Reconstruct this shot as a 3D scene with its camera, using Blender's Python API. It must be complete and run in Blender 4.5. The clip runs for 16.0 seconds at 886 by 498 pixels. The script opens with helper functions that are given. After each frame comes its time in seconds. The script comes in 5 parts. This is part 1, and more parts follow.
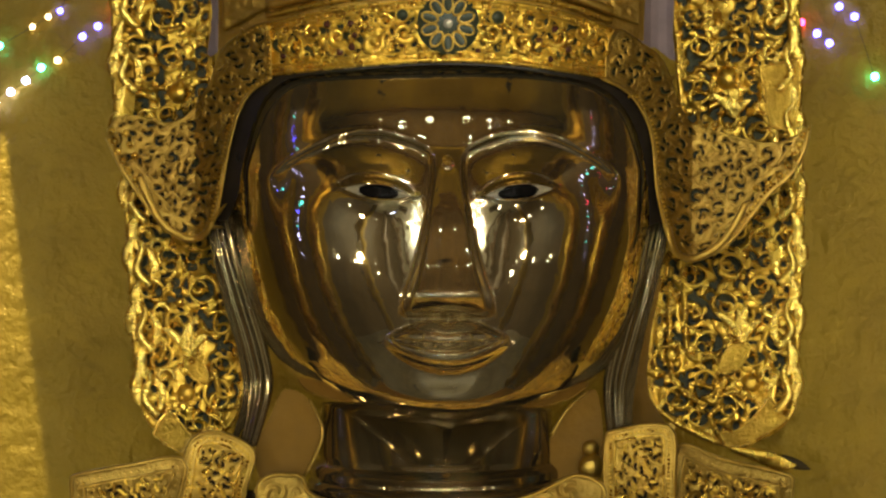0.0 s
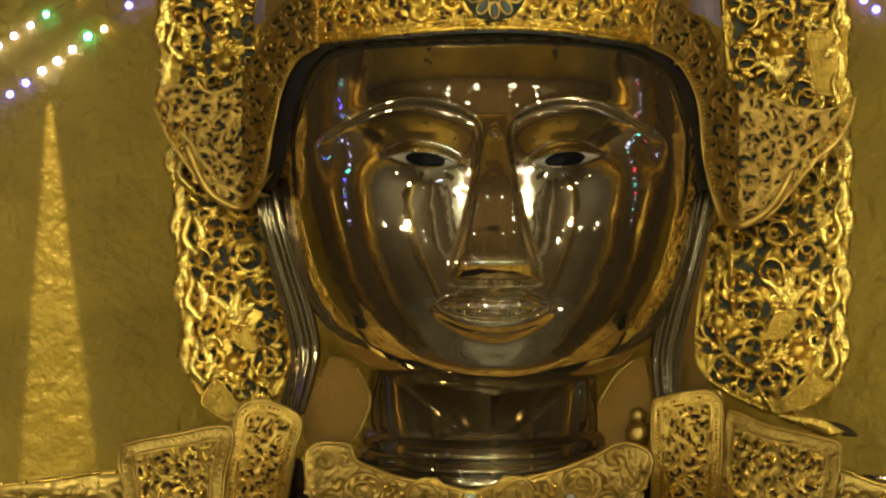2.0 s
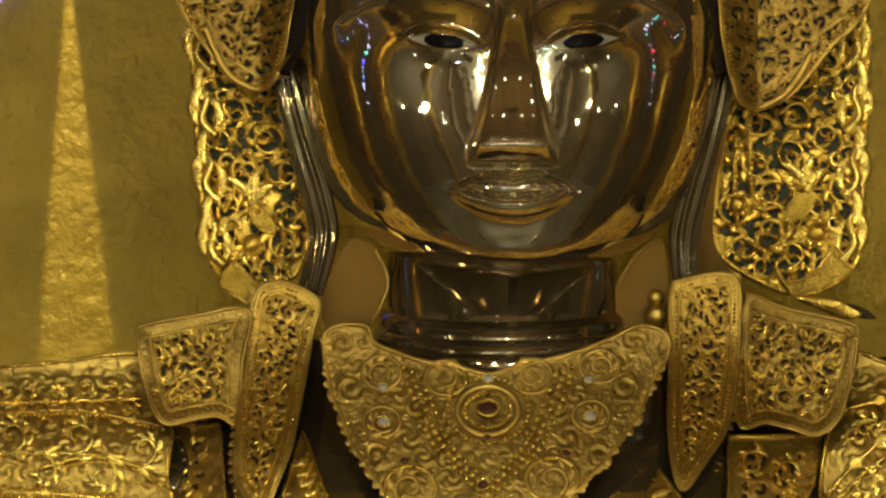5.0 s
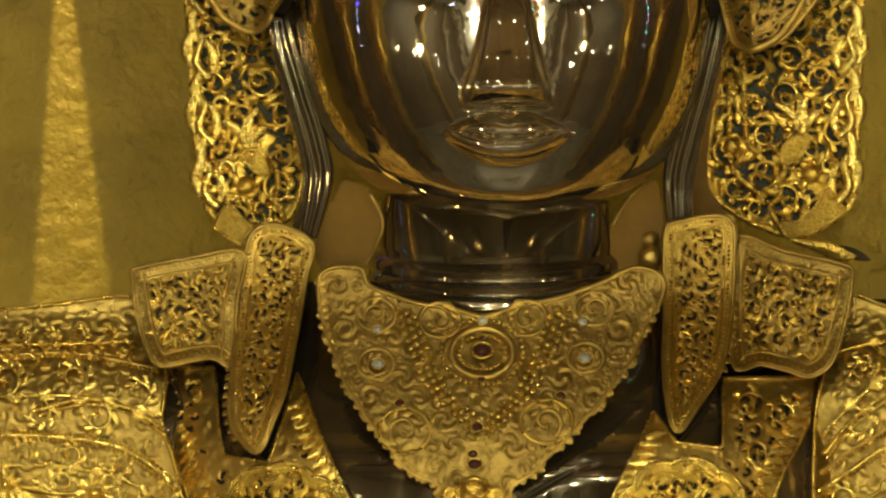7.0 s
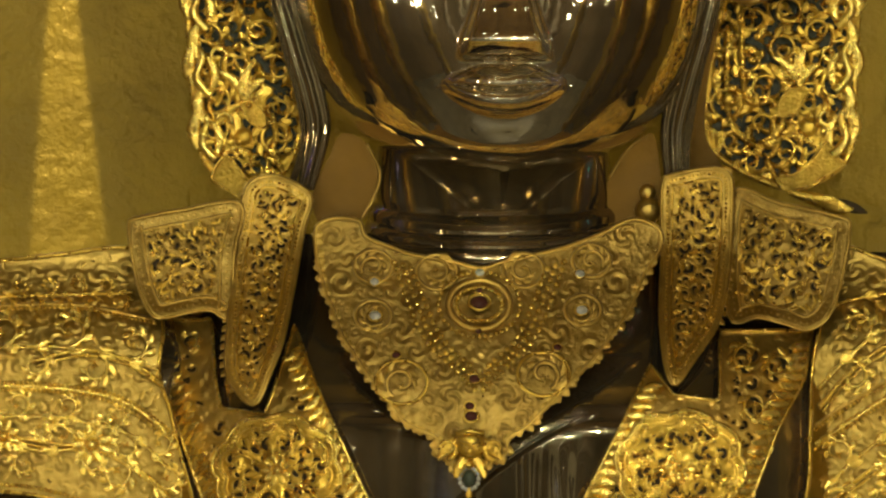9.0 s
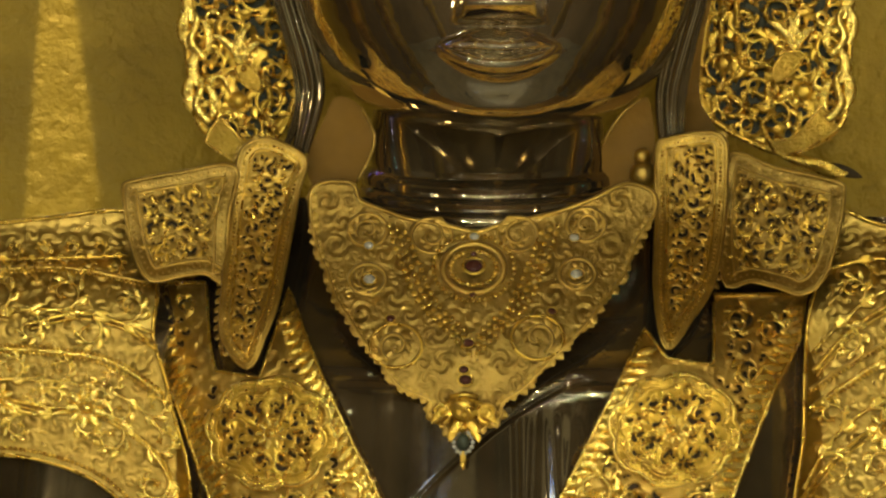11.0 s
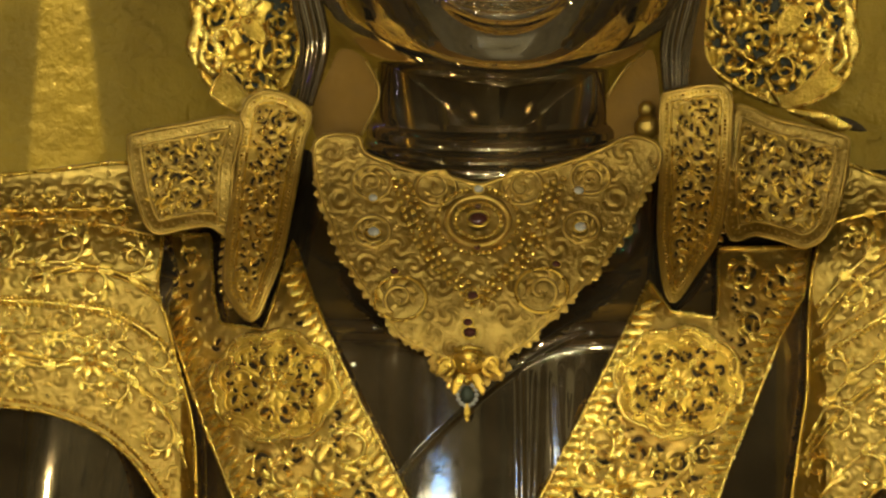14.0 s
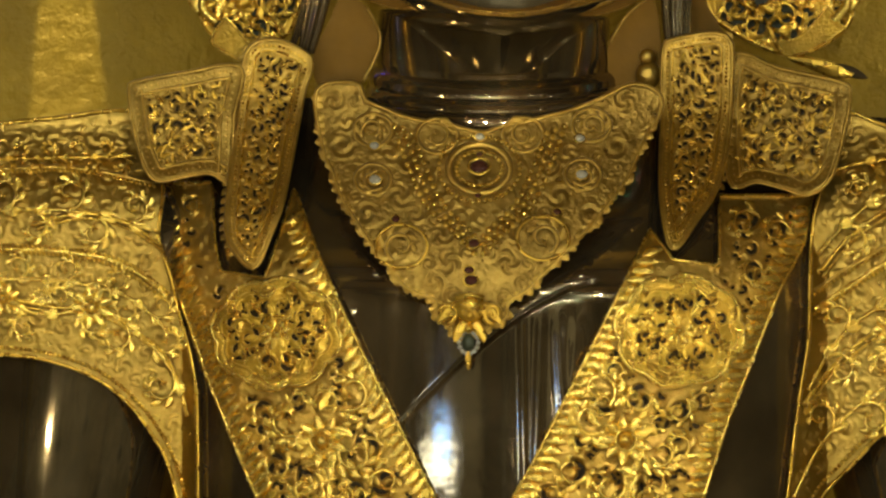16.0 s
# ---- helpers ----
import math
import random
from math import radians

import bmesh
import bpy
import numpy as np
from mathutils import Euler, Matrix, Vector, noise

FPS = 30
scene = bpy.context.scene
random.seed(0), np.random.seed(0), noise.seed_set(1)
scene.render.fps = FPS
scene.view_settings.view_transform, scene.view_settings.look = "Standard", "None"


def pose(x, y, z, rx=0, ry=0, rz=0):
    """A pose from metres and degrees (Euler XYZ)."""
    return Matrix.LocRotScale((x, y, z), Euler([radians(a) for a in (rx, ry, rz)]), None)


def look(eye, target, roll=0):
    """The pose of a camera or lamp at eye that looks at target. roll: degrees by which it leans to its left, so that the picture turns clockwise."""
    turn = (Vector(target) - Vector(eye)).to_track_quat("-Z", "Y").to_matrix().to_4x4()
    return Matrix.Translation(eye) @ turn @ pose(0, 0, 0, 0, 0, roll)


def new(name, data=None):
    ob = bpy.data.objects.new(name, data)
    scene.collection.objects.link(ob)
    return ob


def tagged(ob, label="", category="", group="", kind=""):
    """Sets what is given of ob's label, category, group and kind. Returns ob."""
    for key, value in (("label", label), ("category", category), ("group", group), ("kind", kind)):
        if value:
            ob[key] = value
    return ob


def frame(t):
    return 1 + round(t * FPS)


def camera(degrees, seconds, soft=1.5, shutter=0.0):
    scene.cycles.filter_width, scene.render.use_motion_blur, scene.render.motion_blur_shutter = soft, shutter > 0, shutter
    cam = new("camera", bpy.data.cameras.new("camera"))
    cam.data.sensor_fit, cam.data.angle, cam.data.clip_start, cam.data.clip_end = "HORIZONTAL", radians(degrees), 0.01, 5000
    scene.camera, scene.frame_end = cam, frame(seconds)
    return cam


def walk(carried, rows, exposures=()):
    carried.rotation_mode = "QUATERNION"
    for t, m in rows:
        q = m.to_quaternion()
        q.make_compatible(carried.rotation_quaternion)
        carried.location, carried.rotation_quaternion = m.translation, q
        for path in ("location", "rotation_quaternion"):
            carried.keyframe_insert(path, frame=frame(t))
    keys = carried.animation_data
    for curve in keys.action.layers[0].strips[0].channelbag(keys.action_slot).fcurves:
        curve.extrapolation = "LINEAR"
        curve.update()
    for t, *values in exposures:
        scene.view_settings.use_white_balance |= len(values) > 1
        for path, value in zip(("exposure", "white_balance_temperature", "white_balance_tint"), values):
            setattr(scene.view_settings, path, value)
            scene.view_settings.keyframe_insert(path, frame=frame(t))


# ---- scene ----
# The camera stands on the visitors' floor with a long lens and turns where it is.
EYE = (0.0, -10.0, 1.75)
cam = camera(8.966, 16.0, soft=2.4)
TURNS = [  # seconds, yaw, pitch, roll
    (0.0, 0.0516, 4.8585, 0.0),
    (0.5, 0.3484, 4.7659, 0.157),
    (1.0, 0.3772, 4.6874, 0.179),
    (1.5, 0.4533, 4.5978, 0.162),
    (2.0, 0.5403, 4.5309, 0.129),
    (2.5, 0.5608, 4.4755, 0.123),
    (3.0, 0.6225, 4.2798, 0.092),
    (3.5, 0.6226, 4.0076, 0.094),
    (4.0, 0.6933, 3.9264, 0.083),
    (4.5, 0.7108, 3.5656, 0.049),
    (5.0, 0.7197, 3.3328, 0.035),
    (5.2, 0.738, 3.2688, 0.043),
    (7.5, 0.6517, 2.6615, 0.102),
    (8.0, 0.6693, 2.5404, 0.035),
    (8.5, 0.6259, 2.2787, -0.036),
    (9.0, 0.6318, 2.2612, -0.025),
    (11.3, 0.5683, 1.8761, -0.128),
    (11.5, 0.5855, 1.8889, -0.108),
    (12.0, 0.5687, 1.724, -0.178),
    (12.5, 0.584, 1.587, -0.143),
    (13.0, 0.5757, 1.5808, -0.11),
    (13.5, 0.6111, 1.5728, -0.114),
    (14.0, 0.6127, 1.4118, -0.213),
    (14.5, 0.5944, 1.1544, -0.207),
    (15.0, 0.6271, 1.153, -0.183),
    (15.5, 0.6089, 1.1401, -0.104),
    (16.0, 0.6258, 0.8827, -0.189),
]
walk(cam, [(t, pose(*EYE, 90 + pitch, roll, yaw)) for t, yaw, pitch, roll in TURNS])

# ---- light ----
world = bpy.data.worlds.new("night")
scene.world = world
world.use_nodes = True
world.node_tree.nodes["Background"].inputs[0].default_value = (0.02, 0.018, 0.015, 1)
world.node_tree.nodes["Background"].inputs[1].default_value = 0.2
scene.view_settings.exposure = 0.06
WARM = (1.0, 0.885, 0.585)
COOL = (0.98, 1.0, 0.84)


def lamp(kind, place, target, watts, colour, size=0.3, cone=60, blend=0.3, size_y=None):
    data = bpy.data.lights.new(kind.lower() + "_light", kind)
    data.energy, data.color = watts, colour
    if kind == "AREA":
        data.size = size
        if size_y:
            data.shape, data.size_y = "RECTANGLE", size_y
    else:
        data.shadow_soft_size = size
    if kind == "SPOT":
        data.spot_size, data.spot_blend = radians(cone), blend
    ob = new(kind.lower() + "_light", data)
    ob.matrix_world = look(place, target)
    return ob


# floodlights on stands before the throne, unseen ceiling spots added to brighten the crown: place, watts, target
# height, cone, softness
FLOODS = [((-2.5, -3.4, 2.62), 52, 1.75, 44, 0.3), ((2.5, -4.0, 2.8), 50, 1.75, 40, 0.3), ((-1.4, -3.2, 0.85), 58, 1.62, 44, 0.12), ((2.0, -3.2, 0.8), 78, 1.62, 46, 0.12), ((0.9, -3.4, 1.0), 44, 2.2, 50, 0.3), ((-1.3, -3.8, 4.9), 66, 2.95, 12, 0.5), ((1.3, -3.8, 4.9), 66, 2.95, 12, 0.5)]
for place, watts, high, cone, blend in FLOODS:
    lamp("SPOT", place, (0, 0, high), watts, WARM, 0.085 if place[0] == -2.5 else 0.024, cone, blend)
# unseen uplights on the floor behind the image, added to brighten the lower wall
UPLIGHTS = [(-1.35, 0.28, 0.9), (1.35, 0.28, 0.9)]
for x, y, z in UPLIGHTS:
    lamp("SPOT", (x, y, z), (x * 0.75, 0.75, 1.8), 64, WARM, 0.03, 76, 0.8)
# an unseen narrow spot, added with two blades to lay a wedge of light on the gold wall
WASH, WASH_AIM = Vector((-0.85, -0.35, 4.7)), Vector((-0.83, 0.75, 2.27))
lamp("SPOT", WASH, WASH_AIM, 540, WARM, 0.0006, 14, 0.1)
# globe lamps of the visitors' hall
GLOBES = [(x, y, 4.3) for y in (-5.6, -8.6, -12.0) for x in (-1.7, -0.55, 0.6, 1.75)]
for place in GLOBES:
    lamp("POINT", place, (0, 0, 0), 58, COOL, 0.02)

# unseen spots added over the niche for the face's reflections: up to the gilt ceiling, and down on the gilt side walls
CEILING_SPOTS = [((x, -1.55, 4.5), (x * 1.5, -2.2, 5.6)) for x in (-0.8, 0.0, 0.8)]
SIDE_SPOTS = [((s * 1.7, -1.0, 5.2), (s * 2.5, -0.95, 2.9)) for s in (-1, 1)]
for place, target in CEILING_SPOTS:
    lamp("SPOT", place, target, 46, WARM, 0.02, 80, 0.6)
for place, target in SIDE_SPOTS:
    lamp("SPOT", place, target, 60, WARM, 0.02, 46, 0.6)

# ---- materials ----


def material(name, colour, metal=0.0, rough=0.5, grain=8.0, vary=0.25, bump=0.15, fine=90.0, second=None, patch=2.0, coat=0.0, relief_m=0.004, spec=0.5, octaves=6.0):
    """A painted, gilt or cast surface with patches, grain and fine relief."""
    m = bpy.data.materials.new(name)
    m.use_nodes = True
    n, link = m.node_tree.nodes, m.node_tree.links
    b = n["Principled BSDF"]
    b.inputs["Metallic"].default_value = metal
    b.inputs["Coat Weight"].default_value, b.inputs["Coat Roughness"].default_value = coat, 0.025
    b.inputs["Specular IOR Level"].default_value = spec
    where = n.new("ShaderNodeTexCoord").outputs["Object"]

    def cloud(scale, detail=4.0):
        t = n.new("ShaderNodeTexNoise")
        t.inputs["Scale"].default_value, t.inputs["Detail"].default_value = scale, detail
        link.new(where, t.inputs["Vector"])
        return t.outputs["Fac"]

    def ramp(fac, c0, c1, lo=0.35, hi=0.65):
        r = n.new("ShaderNodeValToRGB")
        r.color_ramp.elements[0].position, r.color_ramp.elements[1].position = lo, hi
        r.color_ramp.elements[0].color, r.color_ramp.elements[1].color = (*c0, 1), (*c1, 1)
        link.new(fac, r.inputs[0])
        return r.outputs[0]

    dark = second or tuple(c * (1 - vary) for c in colour)
    light = tuple(min(1, c * (1 + vary * 0.5)) for c in colour)
    mix = n.new("ShaderNodeMix")
    mix.data_type = "RGBA"
    mix.inputs[0].default_value = 0.5
    link.new(ramp(cloud(patch), dark, light), mix.inputs[6])
    link.new(ramp(cloud(grain, 8), dark, light), mix.inputs[7])
    link.new(mix.outputs[2], b.inputs["Base Color"])
    rr = n.new("ShaderNodeMapRange")
    link.new(cloud(grain * 1.7), rr.inputs[0])
    rr.inputs[3].default_value, rr.inputs[4].default_value = rough * 0.75, min(1, rough * 1.3)
    link.new(rr.outputs[0], b.inputs["Roughness"])
    if bump:
        bp = n.new("ShaderNodeBump")
        bp.inputs["Strength"].default_value, bp.inputs["Distance"].default_value = bump, relief_m
        link.new(cloud(fine, octaves), bp.inputs["Height"])
        link.new(bp.outputs[0], b.inputs["Normal"])
    return m


def glowing(name, colour, strength):
    m = bpy.data.materials.new(name)
    m.use_nodes = True
    b = m.node_tree.nodes["Principled BSDF"]
    b.inputs["Base Color"].default_value = (*colour, 1)
    b.inputs["Emission Color"].default_value, b.inputs["Emission Strength"].default_value = (*colour, 1), strength
    return m


GOLD = material("polished_gold", (0.72, 0.47, 0.072), 0.95, 0.27, 22, 0.3, 0.45, 120, second=(0.5, 0.31, 0.045))
DULL = material("dull_gold", (0.55, 0.36, 0.075), 0.92, 0.32, 26, 0.35, 0.6, 140, second=(0.36, 0.225, 0.042))
# Lighter copy of the gold; stronger light on raised work is put into it.
BRIGHT = material("lit_gold", (0.92, 0.64, 0.13), 0.95, 0.26, 24, 0.25, 0.5, 80, second=(0.68, 0.45, 0.08), relief_m=0.005)
TARNISHED = material("tarnished_gold", (0.37, 0.24, 0.05), 0.93, 0.3, 26, 0.35, 0.65, 140, second=(0.25, 0.155, 0.03))
CHASED = material("chased_gold", (0.36, 0.235, 0.047), 0.95, 0.3, 26, 0.3, 0.4, 75, second=(0.29, 0.185, 0.035), relief_m=0.005)
# Green seen through the openwork, darkened in colour for the shade in its gaps.
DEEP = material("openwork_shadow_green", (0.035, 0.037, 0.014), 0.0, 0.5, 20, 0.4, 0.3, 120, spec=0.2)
# Brown-black for sheets that paint the shade inside piercings; also the dark tail tip.
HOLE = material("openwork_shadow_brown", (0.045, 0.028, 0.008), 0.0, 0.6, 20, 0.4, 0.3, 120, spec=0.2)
BRONZE = material("polished_bronze", (0.68, 0.57, 0.36), 0.97, 0.05, 6, 0.3, 0.16, 26, second=(0.42, 0.34, 0.2), patch=4.0, relief_m=0.004, octaves=2.0)
ROBE = material("robe_lacquer_and_neck_shade", (0.27, 0.21, 0.115), 0.9, 0.065, 9, 0.45, 0.05, 16, second=(0.13, 0.098, 0.05), patch=6.0, relief_m=0.006, octaves=3.0)
EYE_WHITE = material("eye_shell", (0.24, 0.205, 0.14), 0, 0.25, 20, 0.15, 0)
BLACK = material("eye_lacquer", (0.006, 0.005, 0.005), 0, 0.2, 20, 0.1, 0, spec=0.06)
RUBY = material("ruby_glass", (0.06, 0.018, 0.012), 0.1, 0.1, 40, 0.3, 0)
EMERALD = material("dark_green_stone", (0.03, 0.038, 0.022), 0.1, 0.3, 40, 0.3, 0, spec=0.3)
CRYSTAL = material("clear_crystal", (0.62, 0.6, 0.52), 0.6, 0.1, 40, 0.1, 0)
LILAC = material("lilac_cloth", (0.24, 0.18, 0.2), 0, 0.8, 30, 0.2, 0.3, 300)
PLASTER = material("gilt_plaster", (0.30, 0.196, 0.011), 0.45, 0.44, 9, 0.3, 0.75, 34, second=(0.245, 0.155, 0.009), patch=1.6, relief_m=0.016)
HALL = material("hall_plaster", (0.62, 0.58, 0.46), 0, 0.7, 4, 0.2, 0.3, 30)
TILE = material("floor_marble", (0.17, 0.15, 0.105), 0, 0.25, 3, 0.25, 0.05, 30)
STIPPLED = material("stippled_gold", (0.6, 0.39, 0.06), 0.92, 0.38, 30, 0.3, 0.9, 170, second=(0.42, 0.265, 0.04), relief_m=0.006)
CEILING = material("brown_gilt_timber", (0.13, 0.07, 0.018), 0, 0.85, 6, 0.35, 0.3, 40, spec=0.08)
EDGE_BLACK = material("black_edge_strip", (0.012, 0.009, 0.006), 0.0, 0.3, 16, 0.4, 0.15, 60, spec=0.25)
# Gilt of the neck flaps, its colour darkened for the shade beside the neck.
SHADED_GILT = material("shade_darkened_gilt", (0.19, 0.1, 0.012), 0.0, 0.7, 14, 0.3, 0.4, 80, spec=0.2)
IRON = material("black_iron", (0.03, 0.03, 0.03), 0.5, 0.5, 30, 0.3, 0.2)
WOOD = material("dark_teak", (0.13, 0.085, 0.04), 0, 0.4, 12, 0.3, 0.2)

SPARK = glowing("bulb_glow", (0.9, 1.0, 0.95), 60)

# ---- positions in the camera's view ----
# Ornaments are placed to fit the camera's opening view: u and v are pixels there, right and down, about a millimetre
# each, d millimetres in front of the image's axis plane (y = 0), along the line of sight. The nose ridge stands at u =
# 793.


def at(u, v, d=0.0):
    reach = 10.0 - d / 1000
    return Vector(((u - 793) / 10000 * reach * 1.0036, -d / 1000, EYE[2] + reach * math.tan(0.08480 - (v - 441) / 10000)))


def shift(poly, du, dv):
    return [(u + du, v + dv) for u, v in poly]


def smooth(points, steps=6, closed=True):
    """A Catmull-Rom curve through the points."""
    n, out = len(points), []
    for i in range(n if closed else n - 1):
        if closed:
            a, b, c, e = (np.array(points[(i + k) % n], float) for k in (-1, 0, 1, 2))
        else:
            a, b, c, e = (np.array(points[min(max(i + k, 0), n - 1)], float) for k in (-1, 0, 1, 2))
        for s in range(steps):
            t = s / steps
            out.append(tuple(0.5 * (2 * b + (c - a) * t + (2 * a - 5 * b + 4 * c - e) * t * t + (3 * b - a - 3 * c + e) * t ** 3)))
    if not closed:
        out.append(tuple(map(float, points[-1])))
    return out


def even(points, gap, closed=True):
    """The curve's points at even gaps."""
    p = np.array(list(points) + ([points[0]] if closed else []), float)
    s = np.concatenate([[0], np.cumsum(np.hypot(*np.diff(p[:, :2], axis=0).T))])
    k = np.linspace(0, s[-1], max(3, int(s[-1] / gap)), endpoint=not closed)
    return [tuple(np.interp(k, s, p[:, j])[i] for j in range(p.shape[1])) for i in range(len(k))]


def inset(poly, amount):
    p = np.array(poly, float)
    turn = np.sign(np.sum(p[:, 0] * np.roll(p[:, 1], -1) - np.roll(p[:, 0], -1) * p[:, 1]))
    t = np.roll(p, -1, 0) - np.roll(p, 1, 0)
    t /= np.maximum(np.hypot(*t.T), 1e-6)[:, None]
    return [tuple(q) for q in p + turn * amount * np.stack([-t[:, 1], t[:, 0]], 1)]


def inside(poly, u, v):
    hit, n = False, len(poly)
    for i in range(n):
        (a, b), (c, e) = poly[i], poly[i - 1]
        if (b > v) != (e > v) and u < (c - a) * (v - b) / (e - b) + a:
            hit = not hit
    return hit


def clearance(poly, u, v):
    p = np.array(poly, float)
    q = np.roll(p, -1, 0)
    e, w = q - p, np.array((u, v)) - p
    k = np.clip((w * e).sum(1) / np.maximum((e * e).sum(1), 1e-9), 0, 1)
    return float(np.min(np.hypot(*(w - e * k[:, None]).T)))


class Metal:
    """Gathers worked metal on a curved ground: lift is millimetres above the ground."""

    def __init__(self, ground):
        self.ground, self.v, self.f = ground, [], []

    def put(self, u, v, lift):
        self.v.append(at(u, v, self.ground(u, v) + lift))
        return len(self.v) - 1

    def tube(self, path, radius, lift=0.0, seg=6, end=0.5, closed=False, rise=0.0, flat=1.0):
        p = np.array([q[:2] for q in path], float)
        n = len(p)
        t = np.roll(p, -1, 0) - np.roll(p, 1, 0)
        if not closed:
            t[0], t[-1] = p[1] - p[0], p[-1] - p[-2]
        t /= np.maximum(np.hypot(*t.T), 1e-6)[:, None]
        start = len(self.v)
        for i in range(n):
            r = radius if closed else radius * (1 - (1 - end) * i / (n - 1))
            up = lift + (0 if closed else rise * math.sin(math.pi * i / (n - 1)))
            for k in range(seg):
                a = 2 * math.pi * k / seg
                self.put(p[i, 0] - t[i, 1] * r * math.cos(a), p[i, 1] + t[i, 0] * r * math.cos(a), up + r * flat * math.sin(a))
        for i in range(n if closed else n - 1):
            for k in range(seg):
                a, b = start + i * seg, start + (i + 1) % n * seg
                self.f.append((a + k, a + (k + 1) % seg, b + (k + 1) % seg, b + k))
        if not closed:
            self.f.append(tuple(range(start, start + seg)))
            self.f.append(tuple(range(start + (n - 1) * seg, start + n * seg))[::-1])

    def dome(self, u, v, r, h, lift=0.0, seg=8, rings=3, squash=1.0):
        start = len(self.v)
        for j in range(rings):
            a = math.pi / 2 * j / rings
            for k in range(seg):
                b = 2 * math.pi * k / seg
                self.put(u + r * math.cos(a) * math.cos(b), v + squash * r * math.cos(a) * math.sin(b), lift + h * math.sin(a))
        top = self.put(u, v, lift + h)
        for j in range(rings - 1):
            for k in range(seg):
                a, b = start + j * seg, start + (j + 1) * seg
                self.f.append((a + k, a + (k + 1) % seg, b + (k + 1) % seg, b + k))
        for k in range(seg):
            a = start + (rings - 1) * seg
            self.f.append((a + k, a + (k + 1) % seg, top))

    def leaf(self, u, v, length, width, angle, lift=0.0, high=5.0, bend=0.0, steps=6):
        """A leaf from its foot, with a raised rib and a curled tip."""
        start, x, y, a = len(self.v), u, v, angle
        for i in range(steps + 1):
            t = i / steps
            w = width * (math.sin(math.pi * min(1, t * 0.92 + 0.06)) ** 0.75)
            for k, (s, z) in enumerate(((-1, -0.5), (-0.55, 0.75), (0, 0.35), (0.55, 0.75), (1, -0.5))):
                self.put(x - math.sin(a) * w * s * 0.5, y + math.cos(a) * w * s * 0.5, lift + high * z * (0.5 + t * 0.7))
            x, y, a = x + math.cos(a) * length / steps, y + math.sin(a) * length / steps, a + bend / steps
        for i in range(steps):
            for k in range(4):
                b = start + i * 5 + k
                self.f.append((b, b + 1, b + 6, b + 5))

    def curl(self, u, v, r, turns, angle, hand, thick, lift=0.0, n=22):
        """A spiral tendril that ends in a bud."""
        path = []
        for i in range(n):
            t = i / (n - 1)
            rad, a = r * (1 - 0.78 * t), angle + hand * turns * 2 * math.pi * t
            path.append((u + rad * math.cos(a), v + rad * math.sin(a)))
        self.tube(path, thick, lift, 6, 0.6, rise=thick * 0.7, flat=0.75)
        self.dome(*path[-1], thick * 1.25, thick * 1.5, lift, 6, 2)
        return path

    def flower(self, u, v, r, petals, lift=0.0, high=8.0):
        for k in range(petals):
            a = 2 * math.pi * (k + 0.5) / petals
            self.leaf(u + 0.32 * r * math.cos(a), v + 0.32 * r * math.sin(a), r * 0.7, r * 4.2 / petals, a, lift + high * 0.3, high * 0.55)
        self.dome(u, v, r * 0.34, high * 1.5, lift)
        ring = [(u + 0.42 * r * math.cos(a / 8 * math.pi), v + 0.42 * r * math.sin(a / 8 * math.pi)) for a in range(16)]
        self.tube(ring, r * 0.06, lift + high * 0.6, 5, closed=True)

    def mesh(self, name, mat, soft=True):
        me = bpy.data.meshes.new(name)
        me.from_pydata(self.v, [], self.f)
        me.materials.append(mat)
        bm = bmesh.new()
        bm.from_mesh(me)
        bmesh.ops.recalc_face_normals(bm, faces=bm.faces)
        bm.to_mesh(me)
        bm.free()
        if soft:
            me.shade_smooth()
        return me


def part(name, me, parent, label="", kind=""):
    ob = new(name, me)
    ob.parent = parent
    ob.matrix_parent_inverse = parent.matrix_world.inverted()
    return tagged(ob, label, kind=kind)


def thing(name, label, category, place=(0, 0, 0), group="", kind=""):
    ob = new(name)
    ob.location = place
    ob.empty_display_size = 0.05
    bpy.context.view_layer.update()
    return tagged(ob, label, category, group, kind)


def plate(name, poly, ground, mat, parent, thick=5.0, lift=0.0, step=24.0, label=""):
    """A sheet cut to an outline, bent over its ground, with thickness."""
    bm = bmesh.new()
    bm.faces.new([bm.verts.new((u, v, 0)) for u, v in poly])
    p = np.array(poly)
    for axis in (0, 1):
        lo, hi = p[:, axis].min(), p[:, axis].max()
        for c in np.arange(lo + step * 0.5, hi, step):
            co, no = [0, 0, 0], [0, 0, 0]
            co[axis], no[axis] = c, 1
            bmesh.ops.bisect_plane(bm, geom=bm.verts[:] + bm.edges[:] + bm.faces[:], plane_co=co, plane_no=no)
    bmesh.ops.triangulate(bm, faces=[f for f in bm.faces if len(f.verts) > 4])
    back = bmesh.ops.extrude_face_region(bm, geom=bm.faces[:])["geom"]
    rear = {x for x in back if isinstance(x, bmesh.types.BMVert)}
    for x in bm.verts:
        u, v = x.co.x, x.co.y
        x.co = at(u, v, ground(u, v) + lift - (thick if x in rear else 0))
    bmesh.ops.recalc_face_normals(bm, faces=bm.faces)
    me = bpy.data.meshes.new(name)
    bm.to_mesh(me)
    bm.free()
    me.materials.append(mat)
    return part(name, me, parent, label)


def rim(name, poly, ground, mat, parent, radius=4.0, lift=2.0, gap=12.0, closed=True, label=""):
    m = Metal(ground)
    m.tube(even(poly, gap, closed), radius, lift, 6, 1.0, closed)
    return part(name, m.mesh(name, mat), parent, label)


